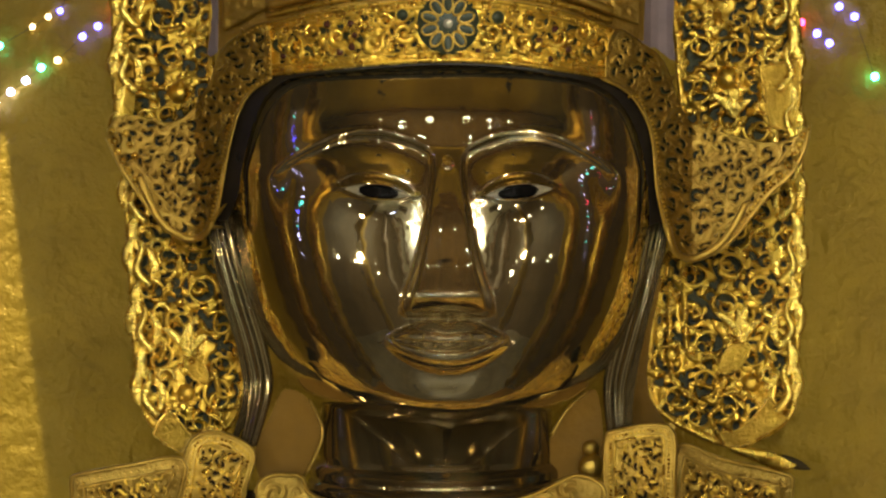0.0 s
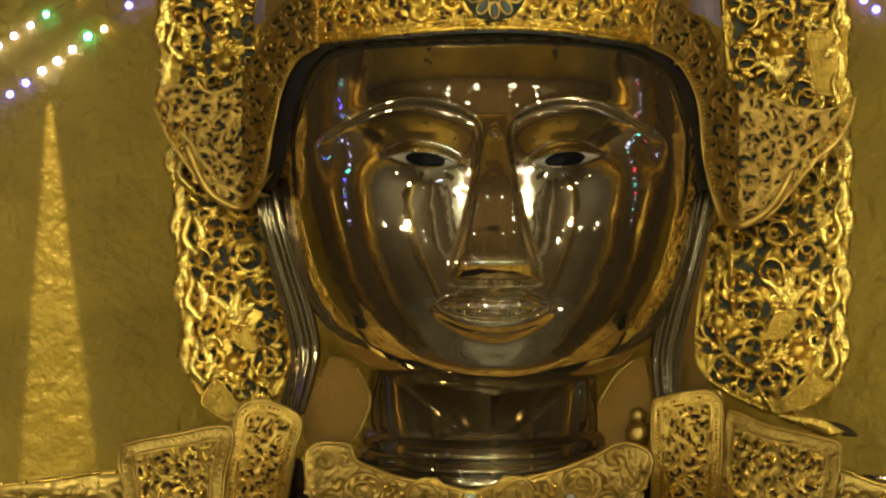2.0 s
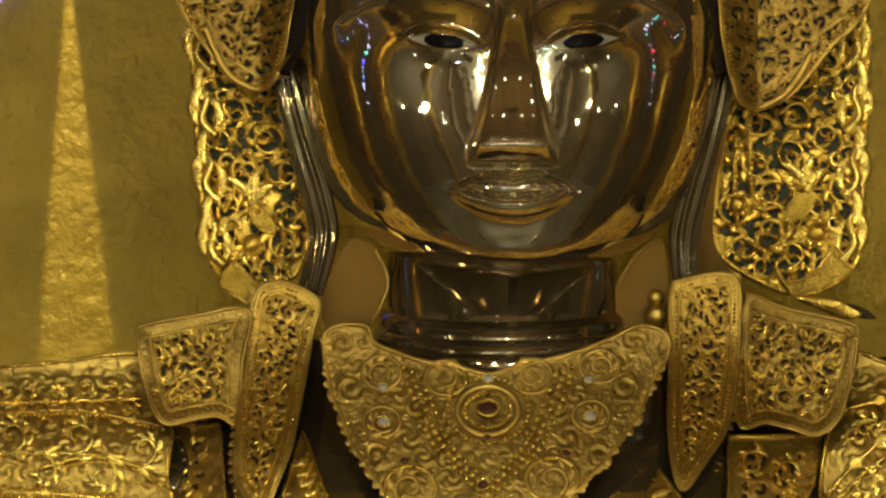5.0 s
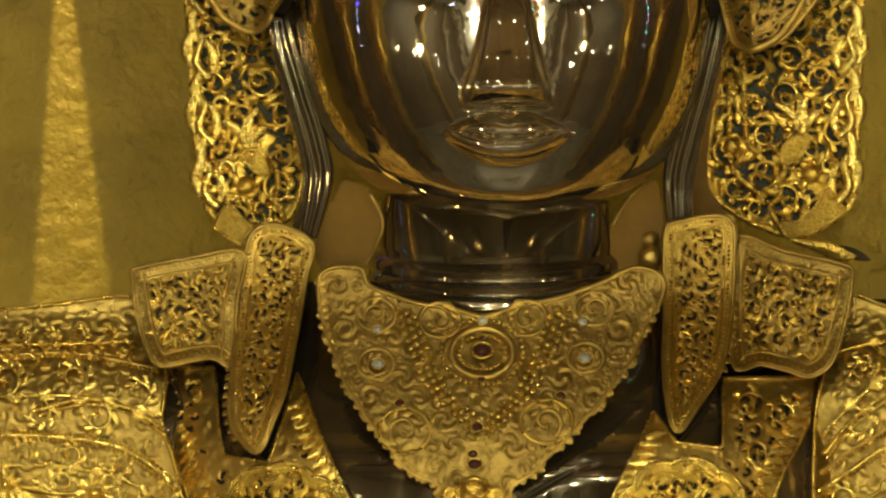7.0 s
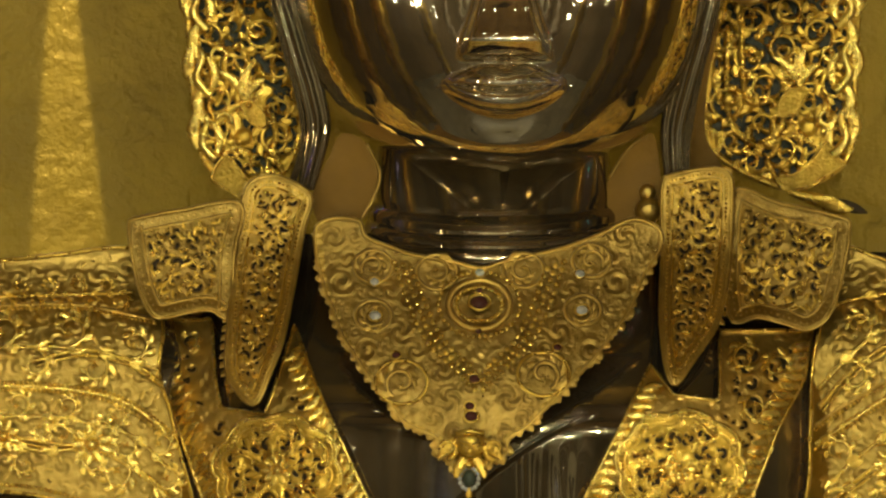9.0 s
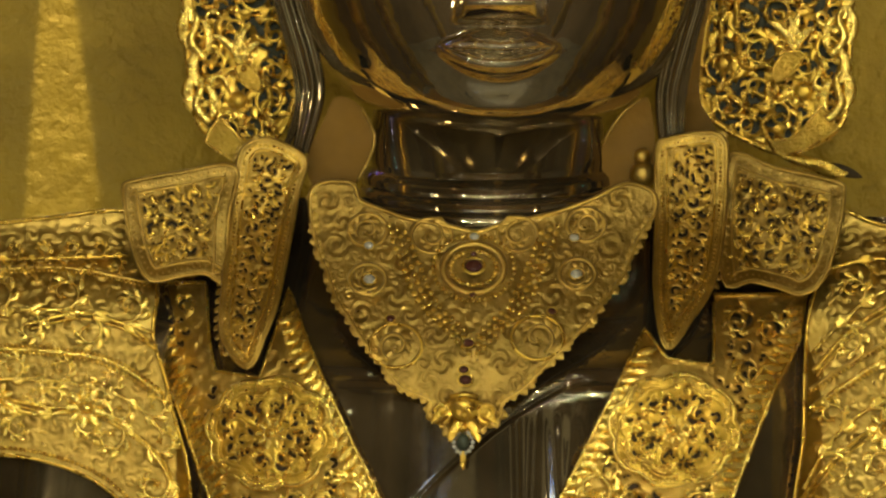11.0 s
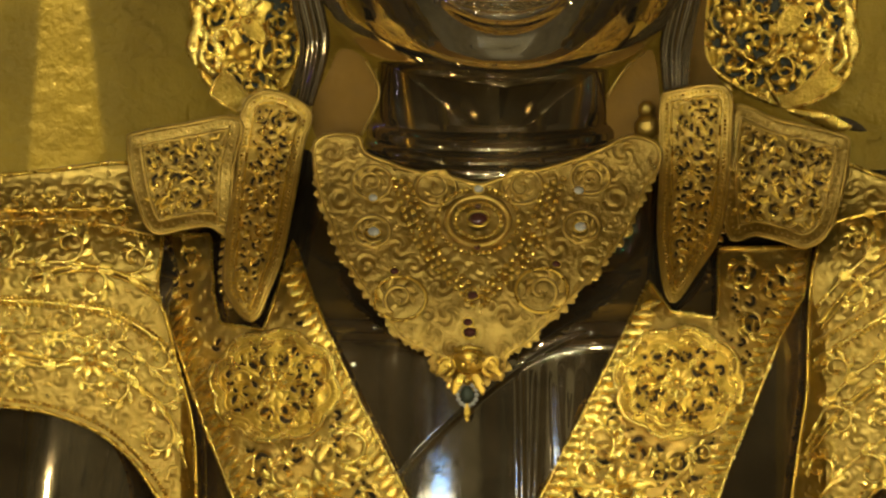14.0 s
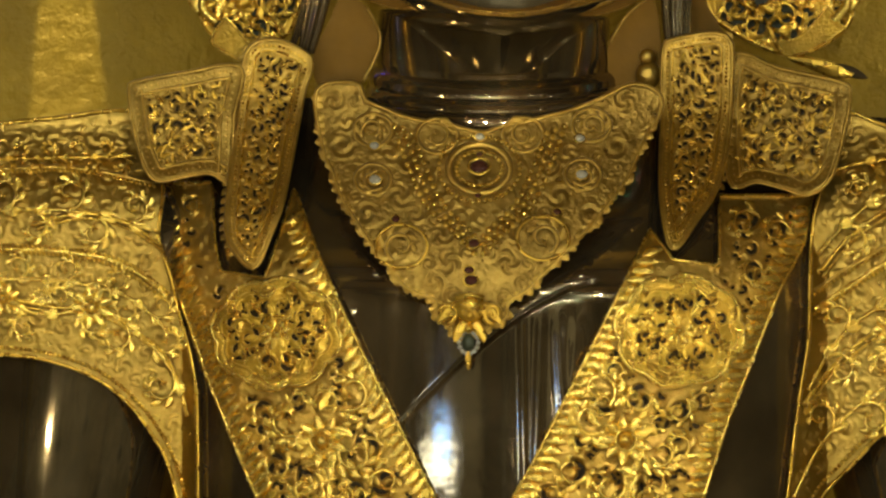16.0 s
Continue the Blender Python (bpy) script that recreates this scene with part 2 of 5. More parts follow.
def beading(name, path, ground, mat, parent, gap=9.0, r=3.2, lift=2.0, closed=True, kind="stuff"):
    m = Metal(ground)
    for u, v in even(path, gap, closed):
        m.dome(u, v, r, r * 0.8, lift + r * 0.3, 8, 3)
    return part(name, m.mesh(name, mat), parent, kind=kind)


def within(line, poly, amount):
    """The open line moved into the outline."""
    a = inset(line, amount)
    return a if sum(inside(poly, *q) for q in a) >= len(a) / 2 else inset(line, -amount)


def roping(name, path, ground, mat, parent, gap=16.0, length=22.0, r=5.0, lift=2.0, closed=False, tilt=0.9, kind="stuff", field=None):
    """A border of slanting lobes."""
    m, p = Metal(ground), even(path, gap, closed)
    for i in range(len(p) - 1):
        a = math.atan2(p[i + 1][1] - p[i][1], p[i + 1][0] - p[i][0]) + tilt
        if field and (not inside(field, *p[i]) or clearance(field, *p[i]) < length * 0.4):
            continue
        m.leaf(p[i][0] - math.cos(a) * length / 2, p[i][1] - math.sin(a) * length / 2, length, r * 2, a, lift, r, bend=0.5)
    return part(name, m.mesh(name, mat), parent, kind=kind)


def arabesque(poly, ground, mat, parent, big, small, seed, lift=3.0, thick=0.13, tries=2500, avoid=(), margin=0.55, filler=True, mirror=None):
    """Fills an outline with tendrils, each with its leaves, and small buds between them."""
    rng = random.Random(seed)
    p = np.array(poly)
    lo, hi = p.min(0), p.max(0)
    circles = [list(a) for a in avoid]
    found = []
    for k in range(tries):
        r = max(small, big * (1 - k / tries * 1.15) * rng.uniform(0.8, 1.0))
        u, v = rng.uniform(lo[0], hi[0]), rng.uniform(lo[1], hi[1])
        if mirror and u > mirror - r * 0.8:
            continue
        if any((u - a) ** 2 + (v - b) ** 2 < (r + c) ** 2 * 0.93 for a, b, c in circles):
            continue
        if not inside(poly, u, v) or clearance(poly, u, v) < r * margin + 2:
            continue
        circles.append([u, v, r])
        found.append((u, v, r))
    rest = Metal(ground)
    for u, v, r in found:
        hand, a0, turns, n = rng.choice((-1, 1)), rng.uniform(0, 6.28), rng.uniform(0.95, 1.35), rng.choice((3, 4, 4))
        for side in ((1, -1) if mirror else (1,)):
            uu, aa, hh = (u, a0, hand) if side == 1 else (2 * mirror - u, math.pi - a0, -hand)
            m, th = Metal(ground), max(1.6, r * thick)
            m.curl(uu, v, r * 0.9, turns, aa, hh, th, lift)
            for j in range(n):
                b = aa + hh * (0.5 + j * 1.5)
                m.leaf(uu + 0.82 * r * math.cos(b), v + 0.82 * r * math.sin(b), r * 0.8, r * 0.52, b + hh * 0.9, lift, th * 1.3, hh * 1.2)
            part("scroll", m.mesh("scroll", mat), parent)
    if filler:
        for k in range(int(tries * 0.5)):
            u, v, r = rng.uniform(lo[0], hi[0]), rng.uniform(lo[1], hi[1]), small * rng.uniform(0.3, 0.55)
            if any((u - a) ** 2 + (v - b) ** 2 < (r * 0.6 + c * 0.95) ** 2 for a, b, c in circles):
                continue
            if not inside(poly, u, v) or clearance(poly, u, v) < r * 0.6:
                continue
            circles.append([u, v, r * 1.2])
            if rng.random() < 0.4:
                rest.dome(u, v, r * 0.6, r * 0.7, lift, 6, 2)
            else:
                rest.leaf(u, v, r * 2.4, r * 1.1, rng.uniform(0, 6.28), lift, r * 0.5, rng.uniform(-1, 1))
        if rest.v:
            part("small_leaves", rest.mesh("small_leaves", mat), parent, kind="stuff")
    return found


def packed(poly, big, small, seed, tries=2500, avoid=(), margin=0.6, mirror=None):
    """Round fields that fill an outline, large ones first."""
    rng, p = random.Random(seed), np.array(poly)
    lo, hi = p.min(0), p.max(0)
    taken, found = [tuple(a) for a in avoid], []
    for k in range(tries):
        r = max(small, big * (1 - k / tries * 1.2) * rng.uniform(0.85, 1.0))
        u, v = rng.uniform(lo[0], hi[0]), rng.uniform(lo[1], hi[1])
        if mirror and u > mirror - r * 0.8:
            continue
        if any((u - a) ** 2 + (v - b) ** 2 < (r + c) ** 2 * 0.9 for a, b, c in taken):
            continue
        if not inside(poly, u, v) or clearance(poly, u, v) < r * margin:
            continue
        pair = [(u, v, r, rng.choice((-1, 1)), rng.uniform(0, 6.28))]
        if mirror:
            pair.append((2 * mirror - u, v, r, -pair[0][3], math.pi - pair[0][4]))
        found += pair
        taken += [q[:3] for q in pair]
    return found


def chased(name, poly, ground, mat, parent, fields, cell=3.0, high=5.0, thick=5.0, lift=0.0, cut=None, keep=(), edge=8.0, label="", seed=0, spin=1.3, rings=1.0):
    """A sheet worked in relief: a scroll in each field, leaves between; cut pierces it where the relief is lower than that."""
    p = np.array(poly, float)
    lo, hi = p.min(0) - cell, p.max(0) + cell
    us, vs = np.arange(lo[0], hi[0], cell), np.arange(lo[1], hi[1], cell)
    U, V = np.meshgrid(us, vs)
    wobble = 2.2 * np.sin(U * 0.11 + seed) * np.cos(V * 0.09 + 1.7 * seed)
    inner = np.zeros(U.shape, bool)
    far = np.full(U.shape, 1e9)
    for k in range(len(p)):
        (a, b), (c, e) = p[k], p[k - 1]
        if b != e:
            inner ^= ((b > V) != (e > V)) & (U < (c - a) * (V - b) / (e - b) + a)
        w = np.clip(((U - a) * (c - a) + (V - b) * (e - b)) / max((c - a) ** 2 + (e - b) ** 2, 1e-9), 0, 1)
        far = np.minimum(far, np.hypot(U - a - w * (c - a), V - b - w * (e - b)))
    near, height = np.full(U.shape, 1e9), np.zeros(U.shape)
    for cu, cv, r, hand, a0 in fields:
        i0, i1 = np.searchsorted(us, (cu - r * 1.8, cu + r * 1.8))
        j0, j1 = np.searchsorted(vs, (cv - r * 1.8, cv + r * 1.8))
        s = np.s_[j0:j1, i0:i1]
        x, y = U[s] - cu, V[s] - cv
        d, t = np.hypot(x, y), np.arctan2(y, x)
        q = d / r
        arms = 1 + int(a0 * 7) % 3
        arm = 0.5 + 0.5 * np.cos(arms * t - hand * (2 * math.pi * spin * (0.75 + 0.5 * (a0 * 3 % 1)) * q + a0))
        bud = np.exp(-(q / 0.22) ** 2)
        ring = rings * np.exp(-((q - 0.98) / 0.16) ** 2) * (0.8 + 0.2 * np.cos(7 * t + a0))
        leaf = np.clip(1.45 - q, 0, 0.45) / 0.45 * (0.45 + 0.4 * np.cos(5 * t + hand * 6 * q + a0))
        h = np.where(q < 1, np.maximum(np.maximum(arm, bud), ring * (0.75 + 0.25 * np.cos(t - a0))), np.maximum(0.42 + 0.5 * leaf, ring))
        closer = (d - r) < near[s]
        height[s] = np.where(closer, h, height[s])
        near[s] = np.minimum(near[s], d - r)
    wild = near > 1e8
    height[wild] = 0.5 + 0.35 * np.sin(U[wild] * 0.21 + wobble[wild]) * np.sin(V[wild] * 0.19 - wobble[wild])
    height = np.maximum(height, np.clip(1.3 - far / edge, 0, 1))
    solid_cells = inner.copy()
    for cu, cv, r in keep:
        height = np.where(np.hypot(U - cu, V - cv) < r, np.maximum(height, 0.55), height)
    if cut:
        solid_cells &= height > cut
    # soften the relief
    soft = height.copy()
    soft[1:-1, 1:-1] = (height[1:-1, 1:-1] * 4 + height[:-2, 1:-1] + height[2:, 1:-1] + height[1:-1, :-2] + height[1:-1, 2:]) / 8
    quad = solid_cells[:-1, :-1] & solid_cells[1:, :-1] & solid_cells[:-1, 1:] & solid_cells[1:, 1:]
    used = np.zeros(U.shape, bool)
    for a in (0, 1):
        for b in (0, 1):
            used[a:U.shape[0] - 1 + a, b:U.shape[1] - 1 + b] |= quad
    # ease the stepped outline
    count = np.zeros(U.shape)
    for a in (0, 1):
        for b in (0, 1):
            count[a:U.shape[0] - 1 + a, b:U.shape[1] - 1 + b] += quad
    border = used & (count < 4)
    for _ in range(3):
        su, sv, n = np.zeros(U.shape), np.zeros(U.shape), np.zeros(U.shape)
        for a, b in ((0, 1), (0, -1), (1, 0), (-1, 0)):
            ok = np.roll(border, (a, b), (0, 1))
            su += np.where(ok, np.roll(U, (a, b), (0, 1)), 0)
            sv += np.where(ok, np.roll(V, (a, b), (0, 1)), 0)
            n += ok
        go = border & (n >= 2)
        U = np.where(go, 0.5 * U + 0.5 * su / np.maximum(n, 1), U)
        V = np.where(go, 0.5 * V + 0.5 * sv / np.maximum(n, 1), V)
    index = -np.ones(U.shape, int)
    jj, ii = np.nonzero(used)
    index[jj, ii] = np.arange(len(jj))
    top, low = [], []
    for j, i in zip(jj, ii):
        u, v = U[j, i], V[j, i]
        d = ground(u, v) + lift
        drop = 0.45 * high if border[j, i] else 0
        top.append(at(u, v, d + high * soft[j, i] - drop))
        low.append(at(u, v, d - thick))
    n = len(top)
    faces, sides = [], []
    J, I = np.nonzero(quad)
    for j, i in zip(J, I):
        faces.append((index[j, i], index[j + 1, i], index[j + 1, i + 1], index[j, i + 1]))
    padded = np.pad(quad, 1)
    for j, i in zip(J, I):
        a, b, c, e = index[j, i], index[j + 1, i], index[j + 1, i + 1], index[j, i + 1]
        if not padded[j + 1, i]:
            sides.append((a, a + n, b + n, b))
        if not padded[j + 1, i + 2]:
            sides.append((c, c + n, e + n, e))
        if not padded[j, i + 1]:
            sides.append((e, e + n, a + n, a))
        if not padded[j + 2, i + 1]:
            sides.append((b, b + n, c + n, c))
    me = bpy.data.meshes.new(name)
    me.from_pydata(top + low, [], [tuple(map(int, f)) for f in faces + sides])
    me.materials.append(mat)
    me.shade_smooth()
    return part(name, me, parent, label)


def acanthus(m, u, v, r, hand, a0, lift=4.0, thick=0.14, leaves=6, high=6.0):
    """A scroll with lobed leaves on its back and a berry cluster in its eye."""
    path, sweep = [], hand * 0.95 * 2 * math.pi
    for i in range(24):
        t = i / 23
        path.append((u + r * (1 - 0.74 * t) * math.cos(a0 + sweep * t), v + r * (1 - 0.74 * t) * math.sin(a0 + sweep * t)))
    m.tube(path, r * thick, lift, 6, 0.55, rise=r * 0.1, flat=0.85)
    for j in range(leaves):
        t = 0.04 + 0.62 * j / max(1, leaves - 1)
        a, q = a0 + sweep * t, r * (1 - 0.74 * t)
        long = r * (0.95 - 0.5 * t)
        m.leaf(u + q * math.cos(a), v + q * math.sin(a), long, long * 0.62, a + hand * 0.85, lift, high * (1 - 0.4 * t), hand * 1.3, 5)
    m.dome(*path[-1], r * 0.16, r * 0.2, lift, 7, 2)
    for k in range(4):
        a = a0 + k * math.pi / 2
        m.dome(path[-1][0] + r * 0.2 * math.cos(a), path[-1][1] + r * 0.2 * math.sin(a), r * 0.09, r * 0.12, lift, 5, 2)


def vine(path, r, ground, mat, parent, poly, lift=4.0, hand=1, stem=3.2, high=6.0):
    """A running stem with leafy scrolls to either side in turn, kept within the outline."""
    line = even(smooth(path, 8, False), r * 1.55, False)
    m = Metal(ground)
    m.tube(even(smooth(path, 8, False), 7, False), stem, lift, 6, 0.8)
    part("stem", m.mesh("stem", mat), parent)
    for k in range(len(line) - 1):
        a = math.atan2(line[k + 1][1] - line[k][1], line[k + 1][0] - line[k][0])
        side = hand if k % 2 else -hand
        u, v = line[k][0] - math.sin(a) * side * r, line[k][1] + math.cos(a) * side * r
        if not inside(poly, u, v) or clearance(poly, u, v) < r * 0.72:
            continue
        m = Metal(ground)
        acanthus(m, u, v, r * (0.92 + 0.08 * math.sin(k * 2.3)), side, a - side * math.pi / 2, lift, 0.14, 6, high)
        m.leaf(*line[k], r * 0.9, r * 0.45, a - side * 0.6, lift, high, side * 0.7)
        part("scroll", m.mesh("scroll", mat), parent)


def sprinkle(poly, ground, mat, parent, count, size, lift, seed, high=4.0):
    """Small chased leaves strewn over an outline."""
    rng, p, m = random.Random(seed), np.array(poly), Metal(ground)
    lo, hi = p.min(0), p.max(0)
    taken = []
    for _ in range(count * 8):
        if len(taken) >= count:
            break
        u, v = rng.uniform(lo[0], hi[0]), rng.uniform(lo[1], hi[1])
        if not inside(poly, u, v) or any((u - a) ** 2 + (v - b) ** 2 < size * size * 0.6 for a, b in taken):
            continue
        taken.append((u, v))
        long = size * rng.uniform(0.8, 1.5)
        m.leaf(u, v, long, long * 0.45, rng.uniform(0, 6.28), lift, high * rng.uniform(0.6, 1.3), rng.uniform(-1.6, 1.6), 4)
    return part("small_leaves", m.mesh("small_leaves", mat), parent, kind="stuff")


def stone(name, u, v, r, ground, mat, parent, lift=4.0, squash=1.0, label="", setting=None):
    m = Metal(ground)
    m.dome(u, v, r, r * 0.7, lift, 10, 4, squash)
    ob = part(name, m.mesh(name, mat), parent, label)
    if setting:
        s = Metal(ground)
        ring = [(u + 1.1 * r * math.cos(a / 9 * math.pi), v + 1.1 * squash * r * math.sin(a / 9 * math.pi)) for a in range(18)]
        s.tube(ring, r * 0.2, lift, 5, closed=True)
        part("setting", s.mesh("setting", setting), ob)
    return ob


def solid(name, verts, faces, mat, parent=None):
    me = bpy.data.meshes.new(name)
    me.from_pydata(verts, [], faces)
    me.materials.append(mat)
    ob = new(name, me)
    if parent:
        ob.parent = parent
        ob.matrix_parent_inverse = parent.matrix_world.inverted()
    return ob


def block(name, lo, hi, mat, parent=None, bevel=0.0):
    bm = bmesh.new()
    bmesh.ops.create_cube(bm, size=1)
    for v in bm.verts:
        v.co = [lo[i] + (v.co[i] + 0.5) * (hi[i] - lo[i]) for i in range(3)]
    if bevel:
        bmesh.ops.bevel(bm, geom=bm.edges[:], offset=bevel, segments=2, affect="EDGES")
    me = bpy.data.meshes.new(name)
    bm.to_mesh(me)
    bm.free()
    me.materials.append(mat)
    ob = new(name, me)
    if parent:
        ob.parent = parent
        ob.matrix_parent_inverse = parent.matrix_world.inverted()
    return ob

# ---- the setting ----
WALL_Y = 0.75
tagged(block("wall_back", (-3.2, WALL_Y, 0), (3.2, WALL_Y + 0.2, 5.6), PLASTER), "gold-painted uneven plaster wall behind the image", "wall", kind="structure")
tagged(block("wall_side_1", (-2.7, -1.4, 0), (-2.5, WALL_Y, 5.6), PLASTER), "gold-painted side wall of the shrine niche", "wall", kind="structure")
tagged(block("wall_side_2", (2.5, -1.4, 0), (2.7, WALL_Y, 5.6), PLASTER), "gold-painted side wall of the shrine niche", "wall", kind="structure")
tagged(block("wall_hall_1", (-4.7, -16, 0), (-4.5, -1.4, 5.6), WOOD), "dark timbered side wall of the hall", "wall", kind="structure")
tagged(block("wall_hall_2", (4.5, -16, 0), (4.7, -1.4, 5.6), WOOD), "dark timbered side wall of the hall", "wall", kind="structure")
tagged(block("wall_hall_3", (-4.5, -1.6, 0), (-2.7, -1.4, 5.6), PLASTER), "gold-painted front wall beside the niche", "wall", kind="structure")
tagged(block("wall_hall_4", (2.7, -1.6, 0), (4.5, -1.4, 5.6), PLASTER), "gold-painted front wall beside the niche", "wall", kind="structure")
tagged(block("wall_hall_5", (-4.5, -16.2, 0), (4.5, -16, 5.6), HALL), "dim plastered end wall of the hall", "wall", kind="structure")
tagged(block("floor", (-4.7, -16.2, -0.2), (4.7, WALL_Y + 0.2, 0), TILE), "polished pale marble hall floor", "floor", kind="structure")
tagged(block("ceiling", (-4.7, -16.2, 5.6), (4.7, WALL_Y + 0.2, 5.8), CEILING), "dark timber ceiling of the hall", "ceiling", kind="structure")


def turned(name, place, profile, mat, parent=None, seg=28):
    """A turned form from radius and height pairs."""
    v, f, n = [], [], len(profile)
    for r, z in profile:
        v += [(place[0] + r * math.cos(2 * math.pi * k / seg), place[1] + r * math.sin(2 * math.pi * k / seg), place[2] + z) for k in range(seg)]
    for i in range(n - 1):
        for k in range(seg):
            f.append((i * seg + k, i * seg + (k + 1) % seg, (i + 1) * seg + (k + 1) % seg, (i + 1) * seg + k))
    f += [tuple(range(seg))[::-1], tuple(range((n - 1) * seg, n * seg))]
    ob = solid(name, v, f, mat, parent)
    ob.data.shade_smooth()
    return ob


for x in (-2.9, 2.9):
    for y in (-4.2, -7.6, -11.0, -14.4):
        col = thing("column", "round dim gilt column of the hall with moulded base", "column", (x, y, 0), "hall columns")
        turned("shaft", (x, y, 0), [(0.26, 0.3), (0.25, 1.5), (0.23, 4.9)], PLASTER if y > -6 else WOOD, col)
        turned("base", (x, y, 0), [(0.36, 0), (0.36, 0.12), (0.31, 0.16), (0.33, 0.24), (0.28, 0.3)], WOOD, col)
        turned("capital", (x, y, 0), [(0.24, 4.9), (0.32, 5.05), (0.3, 5.15), (0.4, 5.4), (0.4, 5.6)], PLASTER, col)

tagged(block("ceiling_niche", (-4.5, -2.88, 5.5), (4.5, WALL_Y, 5.598), PLASTER), "gold-painted ceiling over the shrine niche", "ceiling", kind="structure")
for s in (-1, 1):
    for y in (-1.15, -0.1):
        pil = thing("pilaster", "slim gilt half-round pilaster on the side wall of the niche", "pilaster", (s * 2.5, y, 0), "niche pilasters")
        turned("shaft", (s * 2.5, y, 0), [(0.15, 0.3), (0.14, 2.0), (0.13, 5.0)], GOLD, pil, 20)
        turned("base", (s * 2.5, y, 0), [(0.2, 0), (0.2, 0.15), (0.17, 0.2), (0.175, 0.26), (0.15, 0.3)], DULL, pil, 16)
        turned("capital", (s * 2.5, y, 0), [(0.14, 5.0), (0.19, 5.1), (0.17, 5.2), (0.22, 5.4), (0.22, 5.49)], DULL, pil, 16)
    for y in (-0.63, 0.4):
        tagged(block("trim_panel", (min(s * 2.47, s * 2.5), y - 0.26, 0.4), (max(s * 2.47, s * 2.5), y + 0.26, 4.9), WOOD, None, 0.008), "dark teak panel between the gilt pilasters", "panel", "niche panels", "structure")
for place, target in CEILING_SPOTS + SIDE_SPOTS:
    fix = thing("spotlight", "unseen spotlight added over the niche for the face's reflections", "lamp", (place[0], place[1], 5.5), "niche spotlights")
    away = (Vector(place) - Vector(target)).normalized() * 0.07
    c = Vector(place) + away
    block("housing", c - Vector((0.035, 0.035, 0.035)), c + Vector((0.035, 0.035, 0.035)), IRON, fix, 0.008)
    top = 5.5
    turned("stem", (c.x + 0.06, c.y + 0.06, 0), [(0.008, c.z), (0.008, top - 0.02), (0.03, top - 0.015), (0.03, top)], IRON, fix, 10)
    block("bracket", (c.x, c.y + 0.05, c.z - 0.006), (c.x + 0.066, c.y + 0.066, c.z + 0.006), IRON, fix, 0.002)
for y in (-3.9, -6.2, -7.9, -10.2):
    for x in (-1.9, -1.15, -0.4, 0.35, 1.1, 1.9):
        down = thing("downlight", "tiny bare white bulb in a black ceiling socket", "lamp", (x, y, 5.6), "hall downlights")
        turned("socket", (x, y, 0), [(0.02, 5.5), (0.026, 5.53), (0.03, 5.6)], IRON, down, 12)
        turned("bulb", (x, y, 0), [(0.004, 5.452), (0.017, 5.462), (0.022, 5.476), (0.017, 5.49), (0.012, 5.502)], SPARK, down, 12)
for s in (-1, 1):
    for y in (-2.4, -3.3, -5.2, -6.6, -8.4):
        sconce = thing("wall_sconce", "small brass wall sconce with a bare white bulb", "lamp", (s * 4.5, y, 2.5), "hall sconces")
        block("back_plate", (min(s * 4.47, s * 4.5), y - 0.05, 2.38), (max(s * 4.47, s * 4.5), y + 0.05, 2.56), DULL, sconce, 0.008)
        block("arm", (min(s * 4.38, s * 4.47), y - 0.01, 2.44), (max(s * 4.38, s * 4.47), y + 0.01, 2.46), DULL, sconce, 0.003)
        turned("bulb", (s * 4.39, y, 2.46), [(0.014, 0), (0.034, 0.03), (0.04, 0.06), (0.03, 0.09), (0.008, 0.105)], SPARK, sconce, 14)
# unseen beams and door, added to vary what the statue reflects
for y in (-3.0, -5.0, -7.0, -9.0, -11.0, -13.0, -15.0):
    tagged(block("trim_beam", (-4.5, y - 0.12, 5.3), (4.5, y + 0.12, 5.6), CEILING, None, 0.02), "unseen dark beam added across the hall ceiling to vary reflections", "beam", "hall beams", "structure")
door = thing("door_1", "unseen dark double door added to the end wall to vary reflections", "door", (0, -16, 0), kind="structure")
for s in (-1, 1):
    leafd = block("door_leaf", (min(s * 0.02, s * 1.1), -15.98, 0.0), (max(s * 0.02, s * 1.1), -15.92, 2.6), IRON, door, 0.01)
    for z0, z1 in ((0.2, 1.1), (1.3, 2.4)):
        block("door_panel", (min(s * 0.2, s * 0.92), -15.93, z0), (max(s * 0.2, s * 0.92), -15.9, z1), WOOD, leafd, 0.01)
# two unseen glowing boards, added and sized for the highlights on the chest
screen = thing("reflection_board", "unseen glowing board on a stand, sized for its reflection on the chest", "screen", (-1.26, -6.2, 0))
block("screen_case", (-1.7, -6.26, 1.34), (-0.82, -6.18, 1.52), IRON, screen, 0.01)
block("lit_panel", (-1.62, -6.178, 1.37), (-0.9, -6.172, 1.41), glowing("screen_white", (0.8, 0.9, 1.0), 26), screen)
block("lit_panel", (-1.34, -6.178, 1.44), (-1.04, -6.172, 1.475), glowing("screen_blue", (0.1, 0.3, 1.0), 42), screen)
turned("stand", (-1.26, -6.22, 0), [(0.22, 0), (0.22, 0.02), (0.025, 0.05), (0.025, 1.36)], IRON, screen)
sign = thing("reflection_panel", "unseen white glowing panel on a stand, placed for its reflection on the chest", "sign", (0.38, -5.8, 0))
block("sign_case", (0.27, -5.86, 1.36), (0.49, -5.8, 1.5), IRON, sign, 0.01)
block("lit_panel", (0.29, -5.798, 1.38), (0.47, -5.792, 1.48), glowing("sign_white", (1.0, 0.95, 0.85), 24), sign)
turned("stand", (0.38, -5.83, 0), [(0.2, 0), (0.2, 0.02), (0.022, 0.05), (0.022, 1.37)], IRON, sign)
